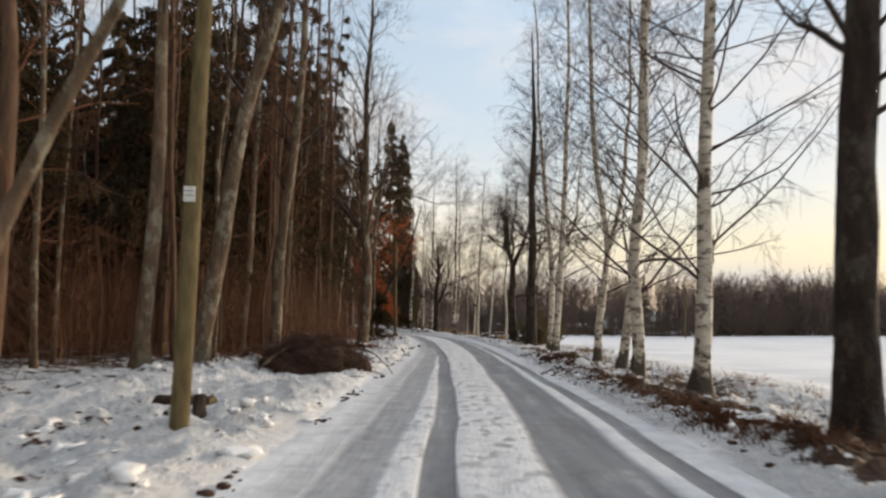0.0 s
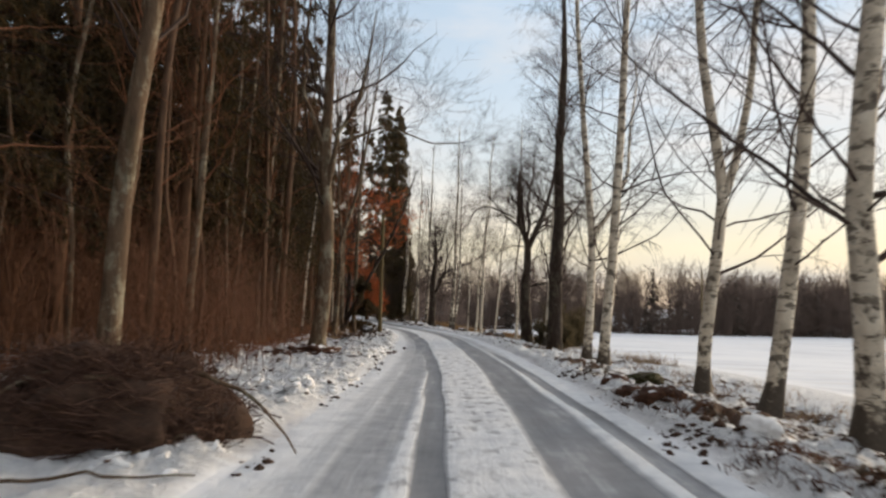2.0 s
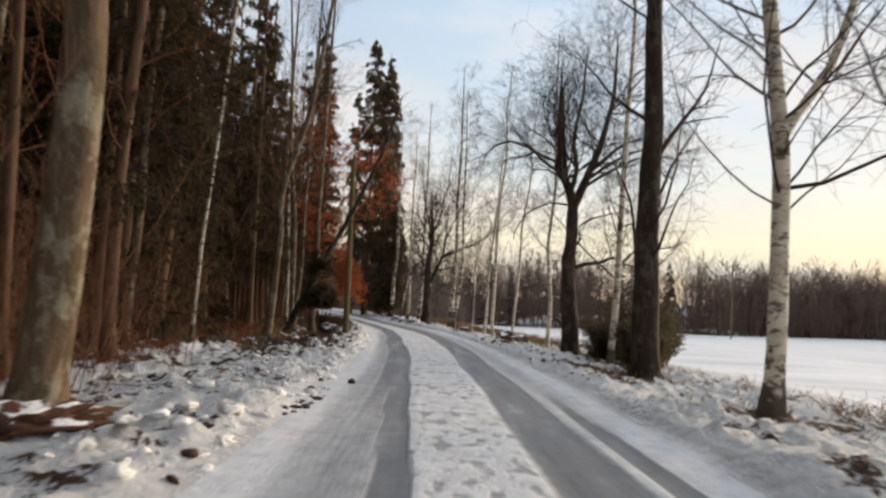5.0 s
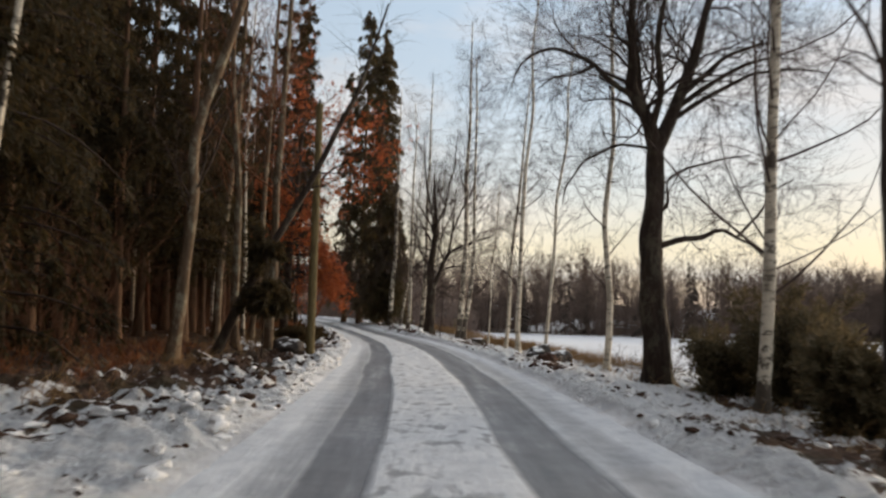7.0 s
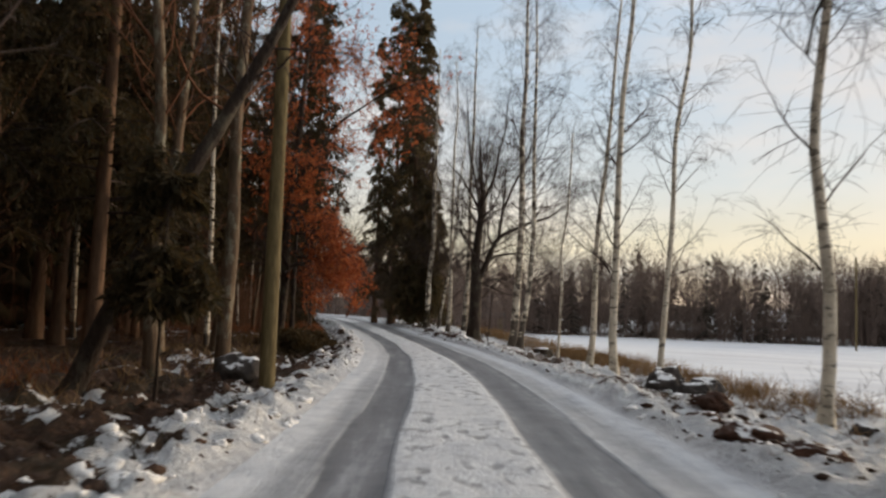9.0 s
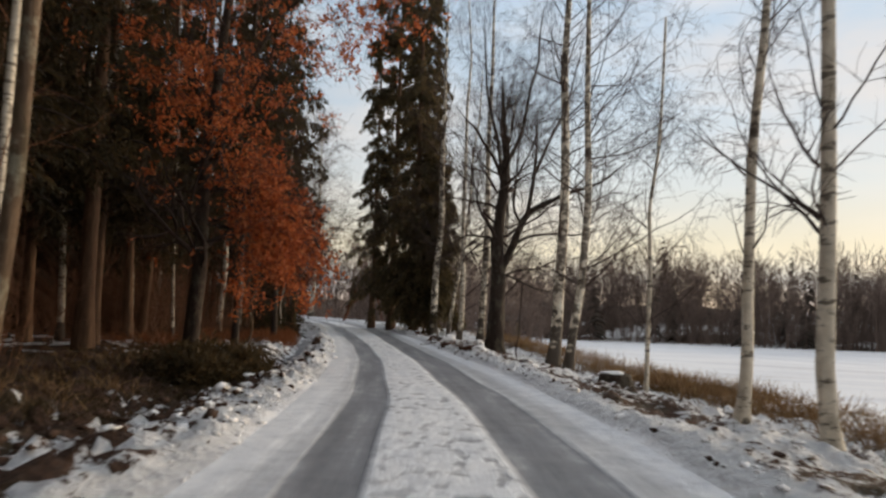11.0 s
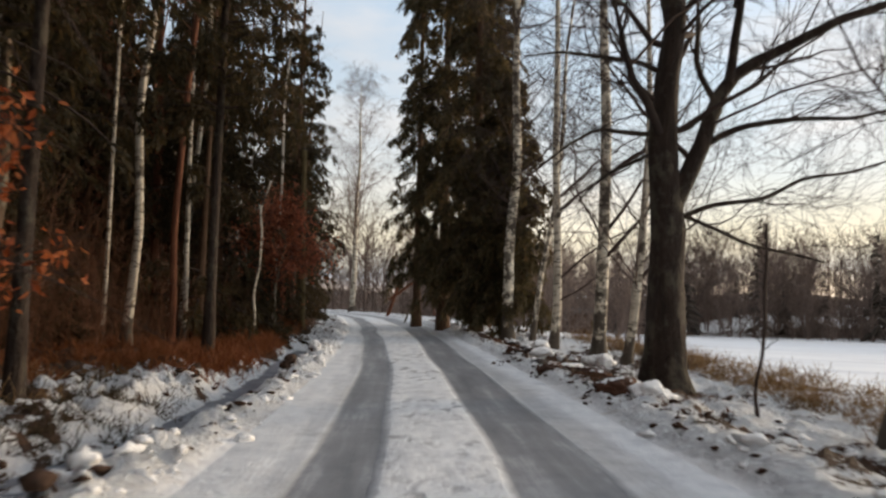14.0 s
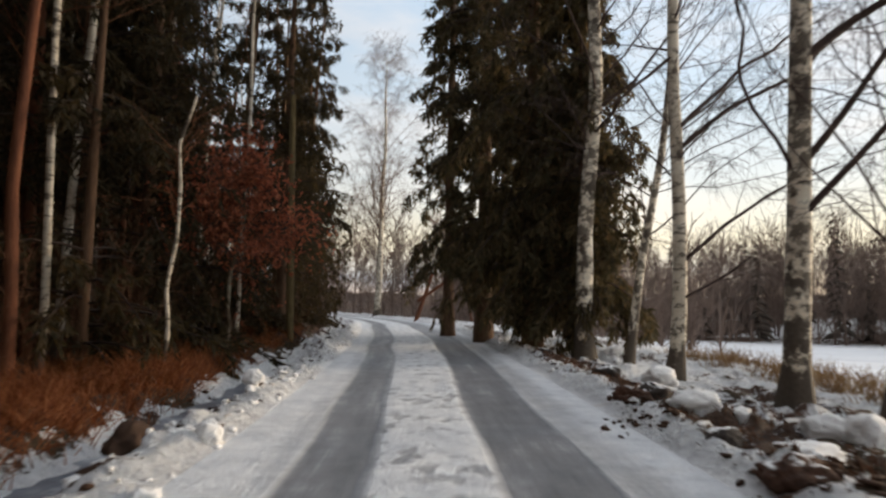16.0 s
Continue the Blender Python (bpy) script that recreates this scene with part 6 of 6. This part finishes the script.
def stump(x, y, r, h):
    root = thing("tree_stump", "sawn dark tree stump capped with snow", "stump", "", foot(x, y, 0.03))
    a = np.arange(18) * 2 * np.pi / 18
    ring = []
    for z, k in ((-0.05, 1.35), (0.06, 1.12), (0.18, 1.0), (h, 0.96)):
        f = k * r * (1 + 0.07 * np.sin(a * 3 + 1) + 0.04 * np.sin(a * 7))
        ring.append(np.stack([np.cos(a) * f, np.sin(a) * f, np.full(18, z)], 1))
    V = np.concatenate(ring + [np.array([[0, 0, h]])])
    i = np.arange(72).reshape(4, 18)
    q = np.stack([i[:-1], np.roll(i[:-1], -1, 1), np.roll(i[1:], -1, 1), i[1:]], -1).reshape(-1, 4)
    T = np.stack([i[3], np.roll(i[3], -1), np.full(18, 72)], 1)
    part("wood", mesh_of("wood", V, q, T), M_OAK, root)
    V, T = lump_verts(3)
    V = V * (1 + np.array([0.3 * noise.noise(Vector(p) * 1.7) for p in V]))[:, None] * np.array([r * 0.78, r * 0.7, 0.05]) + np.array([-0.04, 0.03, h + 0.01])
    part("snow_cap", mesh_of("snow_cap", V, None, T), M_SNOWLUMP, root, "cap of white snow")


stump(1.55, 58.2, 0.31, 0.27)


def fallen_log(x, y, length, r):
    """A short sawn log with a fresh cut face."""
    root = thing("log", "short sawn log with a pale cut face, lying in snow", "log", "", (x, y, float(height(x, y)) + r * 0.5))
    P = np.stack([np.linspace(-length / 2, length / 2, 8), np.sin(np.linspace(0, 2, 8)) * 0.03, np.zeros(8)], 1)
    part("bark", mesh_of("bark", *tubes(P[None], np.full((1, 8), r), 14)), M_OAK, root)
    for k, s in ((0, -1), (7, 1)):
        bm = bmesh.new()
        bmesh.ops.create_circle(bm, cap_ends=True, segments=14, radius=r * 0.97, matrix=Matrix.Translation(P[k] + np.array([0.002 * s, 0, 0])) @ Matrix.Rotation(radians(90), 4, "Y"))
        part("cut_face", bm, M_POLE, root, "pale sawn wood")
    root.rotation_euler = (0, 0, radians(-12))


fallen_log(-3.1, 8.75, 0.75, 0.11)
stump(-2.41, 7.36, 0.06, 0.2)


def brush_heap(x, y, a, b, c):
    """A heap of cut branches: a dark core of litter and many crossed sticks."""
    r = np.random.default_rng(77)
    root = thing("brush_heap", "dark heap of cut branches and twigs on snow", "brushwood", "", foot(x, y, 0.02))
    V, T = lump_verts(4)
    d = np.array([noise.noise(Vector(v * 2.2)) * 0.3 + noise.noise(Vector(v * 6)) * 0.15 for v in V])
    part("core", mesh_of("core", V * (1 + d)[:, None] * np.array([a * 0.95, b * 0.95, c * 0.92]), None, T), M_CLOD, root)
    n = 2200
    th = r.uniform(0, 6.28, n)
    el = r.uniform(0.0, 1.3, n)
    p = np.stack([np.cos(th) * np.cos(el) * a, np.sin(th) * np.cos(el) * b, np.sin(el) * c], 1)
    way = np.stack([-np.sin(th) * a, np.cos(th) * b, r.normal(0, 0.25, n)], 1) + r.normal(0, 0.38, (n, 3))
    L = r.uniform(0.25, 0.85, n)
    P = grow(p * 0.97 - unit(way) * (L / 2)[:, None], way, L, 6, -0.25, 0.2, r)
    P[..., 2] = np.maximum(P[..., 2], 0.0)
    R = r.uniform(0.0025, 0.0065, n)[:, None] * np.linspace(1, 0.4, 6)
    tagged(part("brushwood", mesh_of("brushwood", *tubes(P, R, 4)), M_CUTTWIG, root, "bent cut twigs"), kind="stuff")
    for k in range(7):
        P = grow(np.array([[r.uniform(-a, a) * 0.7, r.uniform(-b, b) * 0.8, c * 0.75]]), np.array([[r.normal(), r.normal() * 0.4, 0.1]]), np.array([1.35]), 10, -0.9, 0.1, r)
        P[..., 2] = np.maximum(P[..., 2], 0.02)
        part("branch", mesh_of("branch", *tubes(P, 0.024 * np.linspace(1, 0.3, 10)[None], 6)), M_ALDER, root)


def fallen_branch(points, r0, label):
    """One bent stick that lies on the snow."""
    P = spline([(x, y, float(height(x, y)) + r0 * 1.2) for x, y in points], 14)
    P[:, 2] = height(P[:, 0], P[:, 1]) + r0 * 1.5
    P[:, 2] = np.maximum(P[:, 2], np.convolve(np.pad(P[:, 2], 2, mode="edge"), np.ones(5) / 5, "valid"))
    ob = part("fallen_branch", mesh_of("fallen_branch", *tubes(P[None], (r0 * np.linspace(1, 0.4, 14))[None], 7)), M_ALDER, None, label)
    tagged(ob, category="branch")


fallen_branch([(-2.75, 12.95), (-2.3, 13.12), (-1.9, 13.22), (-1.45, 13.42)], 0.016, "bent bare branch lying on the verge snow")
fallen_branch([(-2.1, 13.9), (-1.9, 14.3), (-1.75, 14.8)], 0.012, "thin curved branch beside the brushwood heap")
brush_heap(-2.72, 14.75, 1.18, 0.88, 0.78)


def juniper(x, y, hgt, w, seed, label, name="juniper_shrub", needles=None):
    """A dark evergreen shrub of upright feathery sprays."""
    r = np.random.default_rng(seed)
    root = thing(name, label, "shrub", "evergreen shrubs on the verge", foot(x, y, 0.05))
    n = 34
    p = np.concatenate([r.normal(0, w * 0.13, (n, 2)), np.zeros((n, 1))], 1)
    d = np.concatenate([r.normal(0, 0.5, (n, 2)) * w / hgt, np.ones((n, 1))], 1)
    P = grow(p, d, hgt * r.uniform(0.6, 1.05, n), 7, 0.1, 0.09, r)
    R = 0.014 * np.ones((n, 1)) * np.linspace(1, 0.3, 7)
    tagged(part("branchwork", mesh_of("branchwork", *tubes(P, R, 4)), M_TWIG, root), kind="stuff")
    q, e, rr, t = sprouts(P, R, 22, 0.06, 1.0, 25, 70, r)
    P2 = grow(q, e, r.uniform(0.18, 0.5, len(q)), 4, 0.2, 0.14, r)
    R2 = 0.013 * r.uniform(0.6, 1.3, len(q))[:, None] * np.array([0.6, 1.0, 0.9, 0.15])
    q, e, rr, t = sprouts(P2, R2, 26, 0.0, 1.0, 20, 65, r)
    V, F = sprays(q, e, r.uniform(0.05, 0.16, len(q)), r.uniform(0.016, 0.034, len(q)), r)
    tagged(part("foliage", mesh_of("foliage", V, F, None, False), needles or M_JUNIPER, root), kind="stuff")


juniper(5.7, 39.6, 1.95, 1.5, 101, "dark evergreen shrub beside a slender birch")
juniper(6.45, 40.4, 1.6, 1.1, 102, "broad dark evergreen shrub at the field's edge")
juniper(5.0, 36.9, 1.2, 0.7, 103, "dark evergreen shrub at the foot of a thick tree")
juniper(5.2, 41.0, 1.3, 1.4, 104, "low dark evergreen shrub beside an old tree")

juniper(-5.35, 56.35, 0.50, 0.9, 105, "low olive-brown leafy bush at an oak's foot", "low_bush", M_LOWPLANT)
juniper(-6.1, 56.2, 0.62, 1.0, 106, "low olive-brown leafy bush at an oak's foot", "low_bush", M_LOWPLANT)
juniper(-5.7, 55.5, 0.42, 0.8, 107, "low olive-brown leafy bush at an oak's foot", "low_bush", M_LOWPLANT)


# dry grass along the field
def tufts(name, x, y, blades, tall, label, seed, mat=M_GRASS):
    r = np.random.default_rng(seed)
    n = len(x)
    p = np.stack([np.repeat(x, blades), np.repeat(y, blades)], 1) + r.normal(0, 0.11, (n * blades, 2))
    p = np.concatenate([p, (height(p[:, 0], p[:, 1]) - 0.02)[:, None]], 1)
    d = np.concatenate([r.normal(0, 0.45, (len(p), 2)), np.ones((len(p), 1))], 1)
    P = grow(p, d, tall * r.uniform(0.5, 1.25, len(p)), 3, -0.5, 0.16, r)
    R = np.full((len(p), 1), 0.006) * np.array([1.0, 0.8, 0.3])
    return tagged(part(name, mesh_of(name, *tubes(P, R, 3)), mat, None, label), category="grass", kind="stuff")


r5 = np.random.default_rng(66)
y = np.r_[r5.uniform(47, 80, 520), r5.normal(58.5, 1.6, 130)]
tufts("dry_grass", road_x(y) + np.interp(y, [47, 60, 80], [5.3, 5.0, 6.2]) + np.abs(r5.normal(0, 1.1, 650)) - 0.3, y, 16, 0.36, "dry straw-coloured grass along the field", 67)
y = r5.uniform(6, 47, 130)
tufts("dry_grass", road_x(y) + 5.0 + r5.normal(0, 0.8, 130), y, 10, 0.26, "sparse dry grass standing in the snow", 68)
y = r5.normal(30.6, 0.4, 14)
tufts("dry_grass", 6.7 + r5.normal(0, 0.3, 14), y, 16, 0.38, "straw-coloured tuft of dry grass in snow", 77)
y = r5.uniform(36, 66, 260)
tufts("dry_grass", road_x(y) - 4.2 - np.abs(r5.normal(0, 1.4, 260)), y, 10, 0.28, "brown withered grass in the ditch", 69)
y = r5.uniform(62, 84, 420)
tufts("withered_grass", road_x(y) - np.interp(y, [62, 67, 72], [5.6, 4.4, 3.5]) - np.abs(r5.normal(0, 2.2, 420)), y, 24, 0.32, "red-brown withered grass under the trees", 70, M_REDGRASS)
y = r5.uniform(65.8, 74, 190)
tufts("withered_grass", road_x(y) - 3.35 - np.abs(r5.normal(0, 1.3, 190)), y, 30, 0.34, "tall red-brown withered grass beside the ditch", 78, M_REDGRASS)
y = np.r_[r5.uniform(5.4, 15, 84), r5.normal(17.2, 0.7, 22)]
tufts("dead_plants", road_x(y) + 2.55 + r5.normal(0, 0.17, 106), y, 40, 0.10, "matted dark brown dead plants along the verge", 73, M_DEADPLANT)
y = r5.uniform(5.6, 8.2, 46)
tufts("dead_plants", 3.2 + r5.normal(0, 0.25, 46), y, 40, 0.14, "matted dark brown dead plants at a tree's foot", 74, M_DEADPLANT)
y = r5.uniform(51, 65, 300)
tufts("low_plants", road_x(y) - 3.2 - np.abs(r5.normal(0, 1.8, 300)), y, 30, 0.15, "low dark green leafy plants showing through snow", 76, M_LOWPLANT)
y = r5.uniform(64, 78, 90)
tufts("dead_plants", road_x(y) + np.maximum(2.75 + r5.normal(0, 0.4, 90), 2.5), y, 30, 0.09, "matted dark brown dead plants along the verge", 75, M_DEADPLANT)
y = r5.uniform(18, 46, 300)
tufts("withered_grass", road_x(y) - 5.0 - np.abs(r5.normal(0, 2.0, 300)), y, 11, 0.34, "red-brown withered grass under the trees", 71, M_REDGRASS)
for k, (x, y, s) in enumerate(((5.4, 43.6, 1.0), (5.9, 45.9, 1.1), (5.0, 47.2, 0.8), (-1.2, 68.2, 0.7), (-0.6, 69.6, 0.8), (-4.35, 22.6, 0.9), (-4.9, 24.0, 0.8), (-5.2, 22.0, 0.9))):
    thicket("bramble_bush", foot(x, y, 0.03), s, 1.0, 16, "low leafless brown bush on the verge", 110 + k, M_TWIG, "bushes on the verge")

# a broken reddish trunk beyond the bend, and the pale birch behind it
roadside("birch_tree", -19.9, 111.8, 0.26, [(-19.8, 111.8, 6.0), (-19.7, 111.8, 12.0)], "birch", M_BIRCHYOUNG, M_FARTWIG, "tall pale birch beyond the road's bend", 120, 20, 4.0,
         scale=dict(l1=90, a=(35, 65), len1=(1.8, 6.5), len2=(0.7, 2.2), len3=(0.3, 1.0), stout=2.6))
broken = thing("broken_tree", "snapped orange-brown trunk slanting over the verge", "tree", "", foot(-14.0, 101.0))
for a, b, r0 in (((0.0, 0, -0.1), (1.0, 0.1, 2.9), 0.13), ((0.15, 0, 1.2), (2.6, 0.3, 3.0), 0.10), ((2.6, 0.3, 3.0), (3.3, 0.3, 0.1), 0.07)):
    t = np.linspace(0, 1, 8)[:, None]
    P = np.array(a) * (1 - t) + np.array(b) * t
    part("trunk", mesh_of("trunk", *tubes(P[None], np.linspace(r0, r0 * 0.7, 8)[None], 9)), M_PINE, broken)

roadside("birch_sapling", -0.2, 64.55, 0.018, [(-0.17, 64.55, 0.6), (-0.1, 64.55, 1.3)], "thin_birch", M_TWIG, M_TWIG, "thin dark sapling standing in the snow", 125, 2.2, 0.7, "", scale=dict(l1=9, len1=(0.15, 0.5), l2=3, len2=(0.1, 0.25), l3=0))


def far_shed(x, y, w, d, h):
    """A small wooden outbuilding at the field's far edge."""
    root = thing("shed", "small dark weathered wooden shed beyond the field", "shed", "", (x, y, float(height(x, y)) - 0.1))

    def box(name, at, size, mat, parent=root):
        bm = bmesh.new()
        bmesh.ops.create_cube(bm, size=1, matrix=Matrix.Translation(at) @ Matrix.Diagonal((*size, 1)))
        bmesh.ops.bevel(bm, geom=bm.edges[:], offset=0.02, segments=1, affect="EDGES")
        return part(name, bm, mat, parent)

    n = 14
    for k in range(n):
        box("board", (-w / 2 + (k + 0.5) * w / n, -d / 2, h / 2), (w / n * 0.93, 0.05, h), M_FOREST if k < n - 4 else M_POLE)
    box("side_wall", (-w / 2 + 0.03, 0.03, h / 2), (0.06, d - 0.07, h), M_FOREST)
    box("side_wall", (w / 2 - 0.03, 0.03, h / 2), (0.06, d - 0.07, h), M_FOREST)
    box("back_wall", (0, d / 2 + 0.04, h / 2), (w, 0.06, h), M_FOREST)
    bm = bmesh.new()
    pr = [(-w / 2 - 0.3, -d / 2 - 0.3, h - 0.12), (w / 2 + 0.3, -d / 2 - 0.3, h - 0.12), (w / 2 + 0.3, d / 2 + 0.3, h + 0.45), (-w / 2 - 0.3, d / 2 + 0.3, h + 0.45)]
    lo = [bm.verts.new(p) for p in pr]
    hi = [bm.verts.new((p[0], p[1], p[2] + 0.22)) for p in pr]
    bm.faces.new(lo[::-1])
    bm.faces.new(hi)
    for k in range(4):
        bm.faces.new((lo[k], lo[(k + 1) % 4], hi[(k + 1) % 4], hi[k]))
    part("roof", bm, M_OAK, root, "dark board roof")


far_shed(0.2, 130.0, 3.2, 2.6, 2.3)
